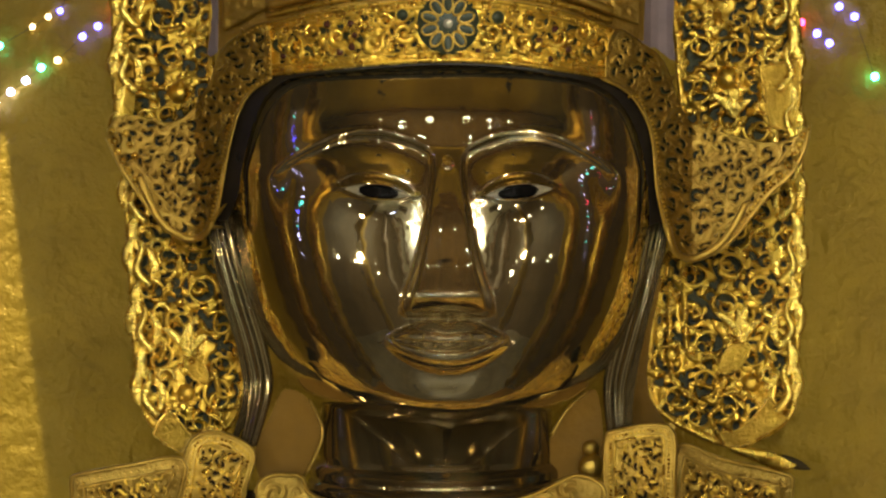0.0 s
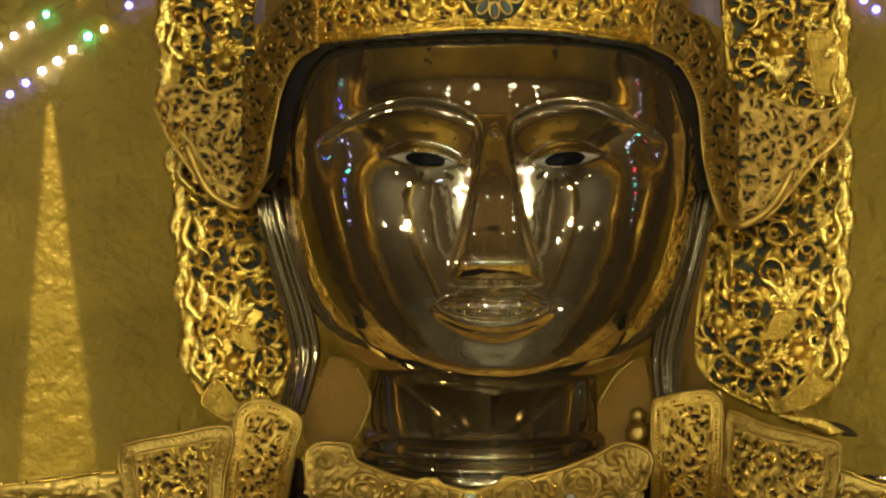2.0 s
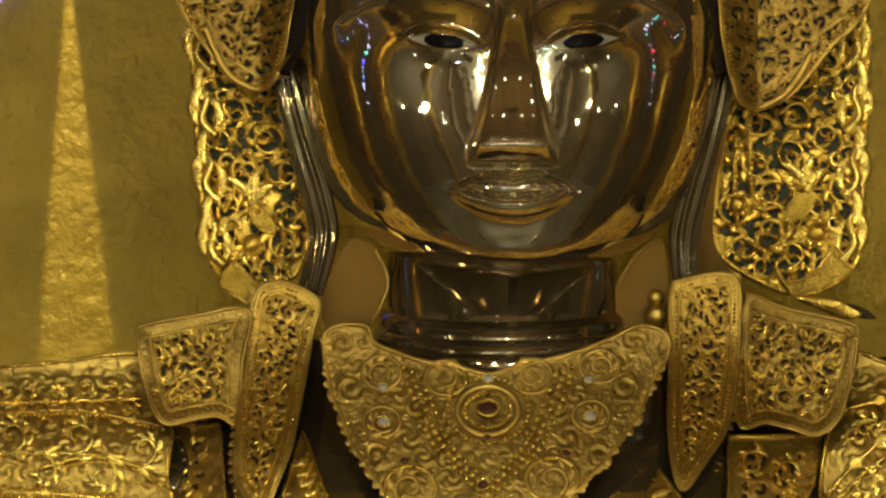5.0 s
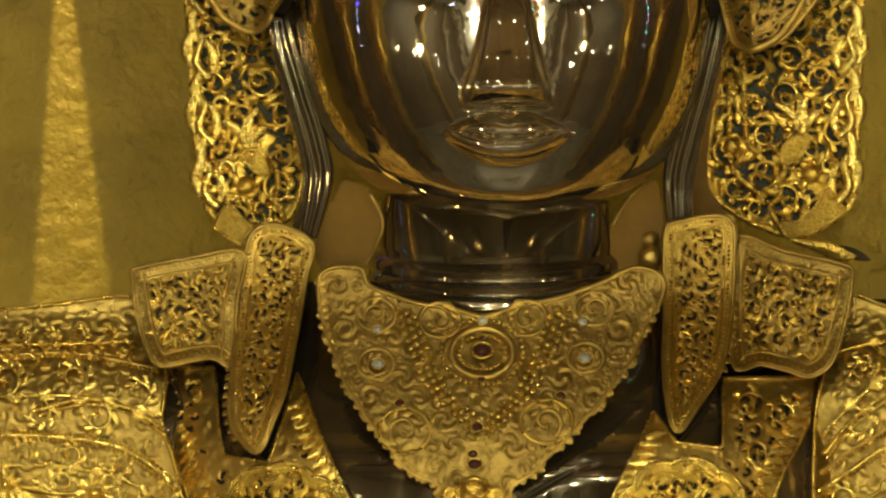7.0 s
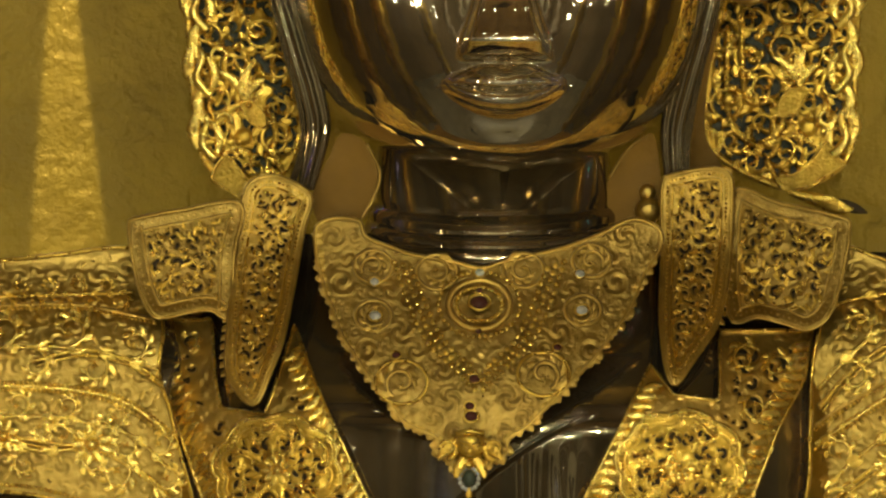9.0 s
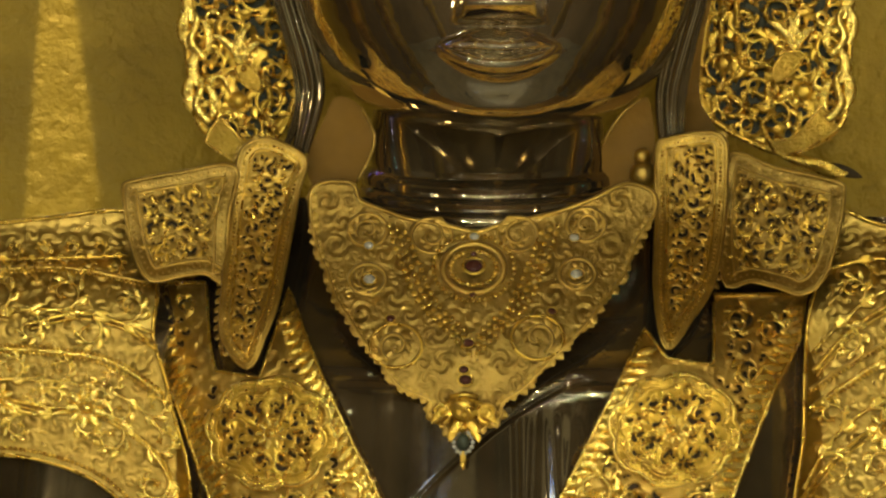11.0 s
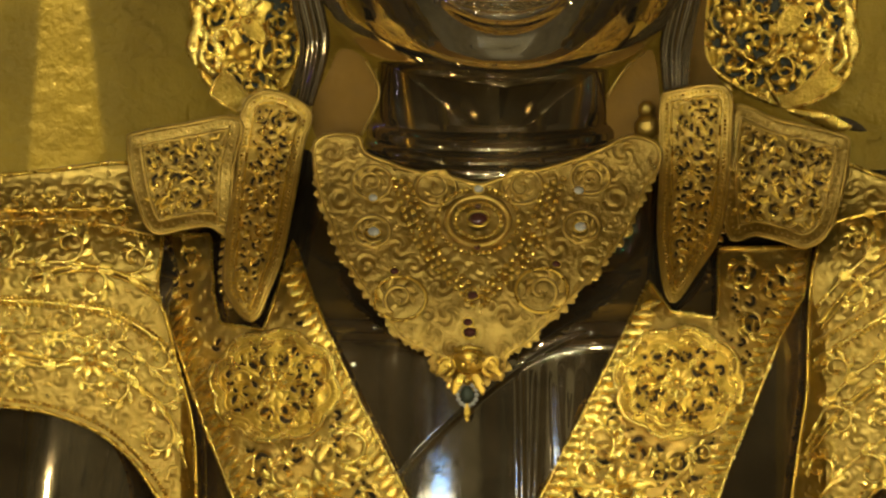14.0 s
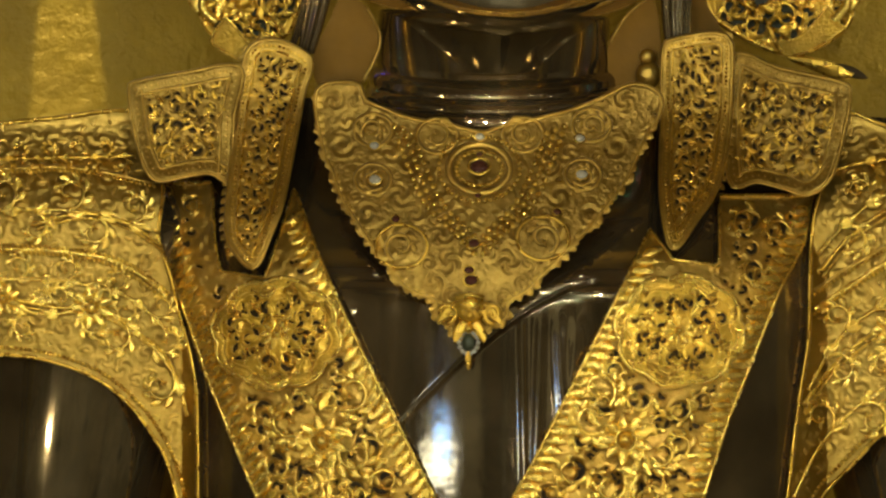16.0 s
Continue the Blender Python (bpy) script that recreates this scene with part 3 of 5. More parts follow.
for x, y, z in GLOBES:
    fix = thing("pendant_lamp", "bare white globe lamp hanging on a thin cord", "lamp", (x, y, 5.6), "hall globe lamps")
    turned("cord", (x, y, 0), [(0.004, z + 0.12), (0.004, 5.57), (0.04, 5.575), (0.04, 5.6)], IRON, fix, 10)
    turned("socket", (x, y, 0), [(0.02, z + 0.065), (0.024, z + 0.1), (0.012, z + 0.125)], IRON, fix, 14)
for x, y, z in UPLIGHTS:
    fix = thing("wall_fill_light", "unseen black lamp on a post, added to brighten the wall behind", "lamp", (x, y, 0), "wall uplights")
    turned("housing", (x, y, z - 0.14), [(0.05, 0), (0.06, 0.02), (0.065, 0.09), (0.06, 0.1)], IRON, fix)
    turned("post", (x, y, 0), [(0.12, 0), (0.12, 0.02), (0.015, 0.04), (0.015, z - 0.13)], IRON, fix)
for (x, y, z), watts, high, cone, blend in FLOODS:
    fix = thing("floodlight", "small black floodlight on a slim post" if z < 3 else "unseen ceiling spotlight added to brighten the crown", "lamp", (x, y, 0 if z < 3 else 5.6))
    away = (Vector((x, y, z)) - Vector((0, 0, 2.0))).normalized()
    c = Vector((x, y, z)) + away * 0.16
    block("housing", c - Vector((0.08, 0.05, 0.08)), c + Vector((0.08, 0.05, 0.08)), IRON, fix, 0.015)
    if z < 3:
        turned("post", (c.x, c.y, 0), [(0.14, 0), (0.14, 0.02), (0.018, 0.04), (0.018, c.z - 0.07)], IRON, fix)
    else:
        turned("stem", (c.x, c.y, 0), [(0.015, c.z + 0.07), (0.015, 5.56), (0.06, 5.57), (0.06, 5.6)], IRON, fix)

washer = thing("spotlight", "unseen spotlight with two blades, added to shape the wedge on the wall", "lamp", (WASH.x, WASH.y, 5.6))
back = (WASH - WASH_AIM).normalized()
c = WASH + back * 0.1
block("housing", c - Vector((0.05, 0.05, 0.05)), c + Vector((0.05, 0.05, 0.05)), IRON, washer, 0.012)
turned("stem", (c.x, c.y, 0), [(0.012, c.z + 0.045), (0.012, 5.56), (0.05, 5.57), (0.05, 5.6)], IRON, washer, 14)


def on_shutter(u, v):
    """Where the way from the lamp to the wall at u, v meets the plane of the added blades."""
    way = at(u, v, -750) - WASH
    return WASH + way * (0.2 / -way.dot(back))


# two unseen blades, placed so the wedge fits the camera's view
for u, s in ((-52, -1), (98, 1)):
    tip, foot = on_shutter(3, 205), on_shutter(u, 960)
    edge = foot - tip
    out = edge.cross(back).normalized()
    if out.x * s < 0:
        out = -out
    corners = [tip - edge * 1.2, foot + edge * 1.2, foot + edge * 1.2 + out * 0.06, tip - edge * 1.2 + out * 0.06]
    solid("wedge_blade", corners + [q + back * 0.001 for q in corners], [(0, 1, 2, 3), (7, 6, 5, 4), (0, 4, 5, 1), (1, 5, 6, 2), (2, 6, 7, 3), (3, 7, 4, 0)], IRON, washer)

# ---- the image ----


def table(knots, soft=0.0):
    xs, ys = zip(*knots)
    if not soft:
        return lambda t: float(np.interp(t, xs, ys))
    grid = np.arange(xs[0] - 4 * soft, xs[-1] + 4 * soft, 1.0)
    line = np.interp(grid, xs, ys)
    line = np.where(grid < xs[0], ys[0] + (grid - xs[0]) * (ys[1] - ys[0]) / (xs[1] - xs[0]), line)
    line = np.where(grid > xs[-1], ys[-1] + (grid - xs[-1]) * (ys[-1] - ys[-2]) / (xs[-1] - xs[-2]), line)
    w = np.exp(-np.linspace(-2, 2, int(4 * soft) | 1) ** 2)
    pad = len(w) // 2
    eased = np.convolve(np.pad(line, pad, mode="edge"), w / w.sum(), mode="valid")
    return lambda t: float(np.interp(t, grid, eased))


HEAD_W = table([(40, 340), (100, 358), (200, 374), (300, 385), (400, 378), (500, 358), (560, 340), (600, 322), (640, 300), (670, 275), (695, 248), (715, 215), (730, 178), (742, 132), (752, 78), (758, 12)], 7)
HEAD_D = table([(40, 246), (100, 286), (200, 327), (300, 352), (400, 364), (460, 365), (520, 361), (600, 346), (660, 328), (700, 312), (722, 300), (738, 284), (750, 258), (758, 225)], 16)
NOSE_H = table([(180, 0), (262, 0), (300, 20), (340, 32), (400, 48), (470, 66), (515, 82), (525, 84), (530, 78), (552, 46), (560, 0), (620, 0)], 3)
NOSE_W = table([(180, 34), (262, 32), (300, 25), (340, 29), (400, 37), (450, 46), (490, 56), (520, 66), (545, 70), (562, 72), (620, 72)], 10)
BROW = table([(0, 300), (25, 268), (60, 248), (110, 234), (150, 232), (200, 243), (250, 268), (290, 292), (340, 330)], 14)


def bell(t, w):
    return math.exp(-(t / w) ** 2)


def step(t):
    t = min(1, max(0, t))
    return t * t * (3 - 2 * t)


def eye_box(x, v):
    """Across and up in the opening of the nearer eye: -1 to 1 within the lids."""
    c = -124 if x < 0 else 126
    a = (x - c) / 60
    slope = 0.10 if x < 0 else -0.10
    mid = 340 + slope * (x - c)
    half = (13 if v < mid else 12) * max(0.0, 1 - abs(a) ** 2.2)
    return a, (v - mid) / max(half, 0.01), mid


def relief(x, v):
    """Millimetres by which the features stand out of the smooth head."""
    f = 0.0
    ax = abs(x)
    # nose: a straight ridge that widens to flat wings
    wide = NOSE_W(v)
    f += NOSE_H(v) * step((wide * 1.22 - ax) / (wide * 0.34)) * (1 - 0.05 * min(1, ax / wide) ** 2)
    # brow edge and the hollow below it
    b = v - BROW(ax)
    side = step((ax - 12) / 30) * step((320 - ax) / 50)
    f += side * (1.2 * bell(b, 9) - 12 * step((b + 2) / 16) * bell(max(b - 16, 0), 55))
    # eyeball, lids
    a, h, mid = eye_box(x, v)
    f += 17 * bell(a, 1.0) * bell(v - mid, 34)
    if abs(a) < 1.25:
        f += 3.5 * bell(v - (mid - 15 * max(0, 1 - a * a)), 4) + 2.5 * bell(v - (mid + 14 * max(0, 1 - a * a)), 4)
        f -= 2.5 * bell(v - (mid - 27 * max(0, 1.25 - a * a) ** 0.6), 3.5)
        if abs(h) < 1:
            f -= 5 * (1 - abs(h) ** 6)
    # lips
    k = min(1.0, ax / 110)
    part_v = 603 + 7 * math.cos(k * 2.2)
    top = 563 + 34 * k ** 1.7 + 8 * bell(x, 16)
    low = 655 - 48 * k ** 2.2
    if k < 1:
        full = (1 - k ** 2.4)
        if top < v <= part_v:
            t = (v - top) / max(part_v - top, 1)
            f += full * 33 * math.sin(math.pi * min(1, t * 0.5 + 0.06) * 0.98) ** 0.8 * step((1.02 - t) * 7)
        elif part_v < v < low + 6:
            t = (v - part_v) / max(low + 6 - part_v, 1)
            f += full * 35 * math.sin(math.pi * (0.08 + 0.92 * t)) ** 0.7
    f -= 2 * bell(ax - 112, 9) * bell(v - 602, 9)
    f += 14 * bell(x, 150) * bell(v - 600, 85)
    f -= 7 * bell(x, 60) * bell(v - 676, 20)
    f += 9 * bell(x, 100) * bell(v - 700, 40)
    f -= 3 * bell(x, 10) * bell(v - 568, 12)
    # cheeks
    f += 6 * bell(ax - 190, 120) * bell(v - 450, 120)
    # brow jewel
    f += 9 * math.sqrt(max(0, 1 - (x * x + (v - 289) ** 2) / 100))
    return f


def super_d(x, w, d, n=2.25):
    return d * max(0.0, 1 - min(1, abs(x) / w) ** n) ** (1 / n)


def body_d(u, v):
    """Depth of the chest and shoulders below the neck."""
    x = abs(u - 793)
    q = min(1, max(0, (v - 800) / 470))
    rise = 0.15 + 0.85 * q ** 3 * (6 * q * q - 15 * q + 10)
    chest = 330 * max(0.0, 1 - (min(x, 640) / 660) ** 2) ** 0.5 * rise
    return chest


def arm_d(u, v):
    x = abs(u - 793)
    drop = step((v - 890) / 220)
    return (110 + 80 * drop) * max(0.0, 1 - (min(abs(x - 770), 400) / 420) ** 2) ** 0.5


def sleeve_d(u, v):
    return max(body_d(u, v), arm_d(u, v)) + 14


def statue():
    verts, faces, mats = [], [], []

    def add(rows, closed, tint=None, slot=0):
        base = len(verts)
        n = len(rows[0])
        for r in rows:
            verts.extend(at(*q[:3]) for q in r)
        for i in range(len(rows) - 1):
            for k in range(n if closed else n - 1):
                a, b = base + i * n, base + (i + 1) * n
                faces.append((a + k, a + (k + 1) % n, b + (k + 1) % n, b + k))
                mats.append(tint(*rows[i][k][:2], *rows[i + 1][(k + 1) % n][:2]) if tint else slot)

    def tint(u0, v0, u1, v1):
        x, v = (u0 + u1) / 2 - 793, (v0 + v1) / 2
        if abs(x) < 230 and 310 < v < 372:
            a, h, mid = eye_box(x, v)
            if abs(a) < 1 and abs(h) < 0.97:
                if abs(a - (0.02 if x < 0 else -0.03)) < 0.60 * math.sqrt(max(0, 1 - ((v - mid) / 13.5) ** 2)):
                    return 2
                return 1
        return 0

    # head
    angles = [math.pi * (-0.5 + i / 330) for i in range(331)] + [math.pi * (0.5 + i / 40) for i in range(1, 40)]
    levels = sorted(set(list(np.arange(40, 300, 4.0)) + list(np.arange(300, 375, 1.5)) + list(np.arange(375, 530, 4.0)) + list(np.arange(530, 758.5, 2.4))))
    rows = []
    for v in levels:
        w, d, row = HEAD_W(v), HEAD_D(v), []
        for a in angles:
            s, c = math.sin(a), math.cos(a)
            if c >= -1e-9:
                # even steps across the face
                q = a / (math.pi / 2)
                x = w * (0.62 * q + 0.38 * math.sin(a)) if abs(q) < 1 else w * math.copysign(1, q)
                depth = super_d(x, w, d)
                near = step(c * 3)
                depth += relief(x + 0, v) * near * min(1, depth / 150)
            else:
                x, depth = w * s, 330 * c
            row.append((785 + 8 * bell(x, 200) + x, v, depth))
        rows.append(row)
    add(rows, True, tint)
    # neck with its folds, in the darker robe bronze to paint the chin's shade
    neck = table([(690, 200), (745, 206), (800, 208), (812, 206), (816, 214), (826, 221), (838, 222), (845, 219), (847, 224), (856, 229), (865, 228), (869, 225), (871, 230), (880, 234), (889, 232), (892, 230), (900, 236), (960, 238)], 1.5)
    rows = []
    for v in list(np.arange(690, 760, 10)) + list(np.arange(760, 912, 1.5)) + list(np.arange(912, 961, 8)):
        w = neck(v)
        deep = 0.60 + 0.0015 * (v - 770)
        rows.append([(772 + w * math.sin(a), v + 26 * math.cos(a), 28 + w * deep * math.cos(a)) for a in (2 * math.pi * k / 120 for k in range(120))])
    add(rows, True, None, 3)
    # chest, with the hem of the robe across it
    rows = []
    for v in list(np.arange(868, 1180, 6.0)) + list(np.arange(1180, 1480, 2.5)) + list(np.arange(1480, 2100, 8.0)):
        row = []
        for u in list(np.arange(233, 520, 7.0)) + list(np.arange(520, 980, 3.0)) + list(np.arange(980, 1356, 7.0)):
            hem = 0
            if v > 1180:
                x16, y16 = u + 101, v - 693
                line = 760 - (x16 - 705) * 0.98 + 0.0011 * (x16 - 705) * (x16 - 860)
                hem = 1.5 * step((y16 - line) / 6) - 3.0 * bell(y16 - line + 3, 3.5)
                for k, c in enumerate((925, 955, 992, 1016)):
                    bend = c + (y16 - 640) * (0.02 + 0.015 * k) * (-1) ** k
                    hem += 2.5 * bell(x16 - bend, 6 + 2 * k) * step((y16 - 520 - 10 * k) / 60)
                hem *= step((v - 1180) / 50)
            row.append((u, v, body_d(u, v) + hem))
        rows.append(row)
    add(rows, False, None, 3)
    # upper arms
    for side in (-1, 1):
        rows = []
        for i in range(50):
            t = i / 49
            v, cu, r = 900 + 1150 * t, 793 + side * (700 + 120 * math.sin(t * 1.6)), 60 + 135 * step(t * 5) - 200 * (t - 0.15) ** 2 * step(t * 5 - 1)
            rows.append([(cu + 1.36 * r * math.sin(a), v, 5 + r * 0.95 * math.cos(a)) for a in (2 * math.pi * k / 64 for k in range(64))])
        add(rows, True, None, 3)
    # ears: rims and long lobes, as bands swept down beside the jaw
    for path, r in (
        ([(1165, 372), (1150, 440), (1128, 530), (1105, 610), (1088, 690), (1092, 790)], (16, 22, 24, 24, 22, 16)),
        ([(1150, 360), (1120, 420), (1112, 490), (1118, 540), (1108, 590)], (10, 13, 13, 12, 8)),
        ([(1180, 380), (1168, 450), (1146, 540), (1125, 630), (1112, 720), (1115, 790)], (8, 9, 9, 9, 8, 7)),
        ([(388, 380), (402, 450), (428, 540), (452, 620), (462, 690), (440, 790)], (16, 22, 24, 24, 22, 16)),
        ([(402, 372), (436, 440), (442, 500), (432, 560), (452, 600)], (10, 13, 13, 12, 8)),
        ([(372, 390), (384, 450), (405, 540), (428, 620), (438, 700), (412, 790)], (8, 9, 9, 9, 8, 7)),
    ):
        rows = []
        pts = smooth([(*p, q) for p, q in zip(path, r)], 8, False)
        for u, v, rad in pts:
            rows.append([(u + rad * math.sin(a), v, 70 + rad * 0.42 * math.cos(a) + (2.6 * math.cos(8 * math.sin(a)) * math.cos(a) if math.cos(a) > 0 else 0)) for a in (2 * math.pi * k / 44 for k in range(44))])
        add(rows, True, None, 3)
    me = bpy.data.meshes.new("seated_statue")
    me.from_pydata(verts, [], faces)
    for m in (BRONZE, EYE_WHITE, BLACK, ROBE):
        me.materials.append(m)
    me.polygons.foreach_set("material_index", mats)
    bm = bmesh.new()
    bm.from_mesh(me)
    bmesh.ops.recalc_face_normals(bm, faces=bm.faces)
    bm.to_mesh(me)
    bm.free()
    me.shade_smooth()
    return tagged(new("seated_statue", me), "polished dark bronze seated temple statue with inlaid eyes", "statue")


statue()

# throne under the image
throne = thing("throne", "stepped gilt throne base under the seated statue", "throne")
for k, (w, z0, z1) in enumerate(((1.7, 0, 0.25), (1.5, 0.25, 0.6), (1.6, 0.6, 0.8))):
    block("tier", (-w, -1.0 + 0.1 * k, z0), (w, 0.6, z1), DULL, throne, 0.02)

# ---- ornaments ----


def crown_d(u, v):
    x = abs(u - 785)
    return 92 + 224 * (1 - (min(x, 440) / 440) ** 2.2) + (110 - v) * 0.05


def flat_d(d):
    return lambda u, v: d


def panel_d(u, v):
    return -40 + 14 * math.sin((u - 200) / 90)


# crown
crown = thing("crown", "openwork gilt crown with gem rosette over the brow", "crown")
BAND = [(470, 137), (560, 126), (680, 115), (793, 110), (900, 115), (1000, 128), (1080, 142), (1085, 50), (1000, 20), (900, 2), (793, -6), (690, 2), (580, 16), (470, 40)]
band = smooth(BAND[:7], 5, False) + smooth(BAND[7:], 5, False)
plate("band", inset(band, 4), crown_d, DEEP, crown, 6, -4, 16, "pierced gold crown band over a ground darkened for shade")
chased("band_work", band, crown_d, GOLD, crown, packed(inset(band, 16), 30, 7, 5, 3000, avoid=[(793, 42, 60)], mirror=793), 2.5, 7, 3, 0, 0.3, edge=12, label="pierced gold band")
lower, upper = smooth(BAND[:7], 8, False), smooth(BAND[7:], 8, False)
for dv, r in ((-4, 5), (-18, 3)):
    rim("moulding", shift(lower, 0, dv), crown_d, GOLD, crown, r, 4, 10, False)
beading("beading", shift(lower, 0, -11), crown_d, GOLD, crown, 11, 3.2, 4, False)
for dv, r in ((4, 4), (18, 3), (-12, 6), (-30, 9), (-60, 6)):
    rim("moulding", shift(upper, 0, dv), crown_d, GOLD if r < 8 else DULL, crown, r, 5, 10, False)
beading("beading", shift(upper, 0, 11), crown_d, GOLD, crown, 11, 3.2, 5, False)
plate("cap", smooth([(385, 92), (420, 60), (470, 40), (580, 16), (690, 2), (793, -6), (900, 2), (1000, 20), (1085, 50), (1140, 74)], 5, False) + [(1150, -200), (385, -200)], crown_d, DULL, crown, 8, -6, 30, "dull gold cap of the crown")
arabesque(inset(band, 20), crown_d, GOLD, crown, 26, 6, 3, 6, 0.3, 3600, avoid=[(793, 42, 60)], mirror=793)
ros = Metal(crown_d)
ros.dome(793, 42, 56, 10, 4, 24, 4)
rosette = part("rosette", ros.mesh("rosette", EMERALD), crown, "gem-set flower rosette at the crown's middle")
for k in range(10):
    a = 2 * math.pi * (k + 0.5) / 10
    pet, edge = Metal(crown_d), Metal(crown_d)
    oval = []
    for j in range(14):
        b = 2 * math.pi * j / 14
        r, s = 34 + 15 * math.cos(b), 9 * math.sin(b)
        oval.append((793 + r * math.cos(a) - s * math.sin(a), 42 + r * math.sin(a) + s * math.cos(a)))
    pet.leaf(793 + 18 * math.cos(a), 42 + 18 * math.sin(a), 36, 24, a, 13, 5)
    edge.tube(oval, 2.4, 15, 5, closed=True)
    q = part("petal", pet.mesh("petal", EMERALD), rosette)
    part("setting", edge.mesh("setting", DULL), q)
stone("stone", 793, 42, 9, crown_d, CRYSTAL, rosette, 16)
for u, v, r, mat in ((712, 27, 11, EMERALD), (882, 31, 12, EMERALD), (578, 43, 7, RUBY), (620, 42, 7, RUBY), (622, 84, 7, RUBY), (601, 93, 7, RUBY), (627, 63, 6, RUBY), (984, 53, 8, RUBY), (955, 72, 6, RUBY), (1007, 88, 6, RUBY), (975, 105, 6, RUBY), (710, 80, 5, RUBY), (846, 90, 5, RUBY), (500, 100, 6, RUBY), (1070, 100, 6, RUBY)):
    stone("stone", u, v, r, crown_d, mat, crown, 8, setting=GOLD)

FLAP_L = [(188, 243), (215, 300), (245, 345), (285, 395), (320, 420), (350, 422), (375, 395), (388, 350), (398, 290), (415, 215), (440, 165), (480, 137), (472, 42), (420, 60), (385, 95), (365, 150), (335, 195), (300, 215), (250, 205), (205, 205)]
FLAP_R = [(1434, 222), (1425, 265), (1400, 310), (1360, 345), (1320, 395), (1285, 435), (1240, 458), (1212, 460), (1190, 438), (1175, 390), (1163, 330), (1158, 260), (1145, 210), (1115, 165), (1070, 140), (1085, 50), (1140, 75), (1180, 110), (1200, 170), (1225, 215), (1290, 235), (1350, 250), (1400, 245)]
cap_field = packed([(395, 70), (470, 30), (580, 4), (793, -18), (1000, 8), (1140, 60), (1140, -160), (395, -160)], 24, 7, 9, 2500, mirror=793)
chased("cap_work", [(392, 60), (470, 18), (580, -8), (793, -30), (1000, -4), (1136, 50), (1140, -170), (392, -170)], crown_d, DULL, crown, cap_field, 4, 8, 4, 2)
for poly, seed in ((FLAP_L, 11), (FLAP_R, 12)):
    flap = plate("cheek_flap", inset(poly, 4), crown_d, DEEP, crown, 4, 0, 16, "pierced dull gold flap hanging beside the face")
    line = smooth(poly, 3)
    chased("flap_work", line, crown_d, TARNISHED, flap, packed(inset(poly, 7), 17, 5.5, seed, 3800), 2.3, 7, 3, 8, 0.13, edge=9, seed=seed)
    sprinkle(inset(poly, 8), crown_d, TARNISHED, flap, 240, 14, 13, seed, 6)
    rim("flap_rim", smooth(poly[:12 if seed == 11 else 15], 3, False), crown_d, DULL, flap, 3.5, 12, 9, False)
    beading("beading", within(smooth(poly[:14], 4, False), line, 7), crown_d, GOLD, flap, 8, 2.6, 15, False)
    m = Metal(crown_d)
    for k in range(5):
        q = poly[1 + k]
        s = 1 if seed == 11 else -1
        m.leaf(q[0] + s * 16, q[1] - 14, 60, 9, math.atan2(poly[2 + k][1] - q[1], poly[2 + k][0] - q[0]) - s * 0.25, 14, 8, s * 0.3, 8)
    part("long_leaf", m.mesh("long_leaf", TARNISHED), flap)
    # smooth rounded lip round the lower end, bosses along the wing
    lip = [(374, 392), (362, 414), (338, 424), (312, 414), (286, 394), (262, 352), (246, 312)] if seed == 11 else [(1182, 402), (1195, 444), (1222, 458), (1252, 448), (1277, 430), (1303, 395), (1320, 360)]
    rim("lip", smooth(lip, 6, False), crown_d, DULL, flap, 6.5, 16, 6, False, "smooth rounded gold lip")
    if seed == 11:
        bosses = [(196, 232), (201, 250), (207, 268), (216, 285), (226, 302), (238, 318), (222, 236), (229, 256), (238, 276)]
    else:
        bosses = [(1232, 199), (1250, 209), (1267, 221), (1289, 223), (1313, 219), (1339, 335), (1361, 326), (1380, 311), (1395, 293), (1407, 275), (1416, 256), (1420, 238), (1367, 240), (1393, 239)]
    for u, v in bosses:
        m = Metal(crown_d)
        m.dome(u, v, 7, 9, 14, 9, 3)
        part("boss", m.mesh("boss", BRIGHT), flap)

# flat black strip along the inner edge of band and flaps
dark_underlay = smooth([(384, 392), (392, 350), (402, 290), (418, 215), (444, 163), (482, 135), (560, 124), (680, 113), (793, 108), (900, 113), (1000, 126), (1072, 138), (1115, 163), (1147, 210), (1160, 260), (1166, 330), (1178, 390)], 4, False) \
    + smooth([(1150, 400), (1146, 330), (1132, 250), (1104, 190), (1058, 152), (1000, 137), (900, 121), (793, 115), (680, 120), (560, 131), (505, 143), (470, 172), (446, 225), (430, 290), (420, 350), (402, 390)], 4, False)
plate("dark_underlay", dark_underlay, crown_d, EDGE_BLACK, crown, 5, 3, 14, "black strip under the crown's edge")

# lilac cloth that shows between crown and panels
for poly in ([(366, 96), (374, 20), (360, -120), (392, -120), (396, 60), (386, 90)], [(1136, 72), (1138, -120), (1195, -120), (1192, 60), (1196, 108), (1160, 84)]):
    cloth = thing("lilac_cloth", "pale lilac cloth tucked behind the crown", "cloth")
    plate("fold", smooth(poly, 3), lambda u, v: 10 + 5 * math.sin(u / 7), LILAC, cloth, 4, 0, 14)

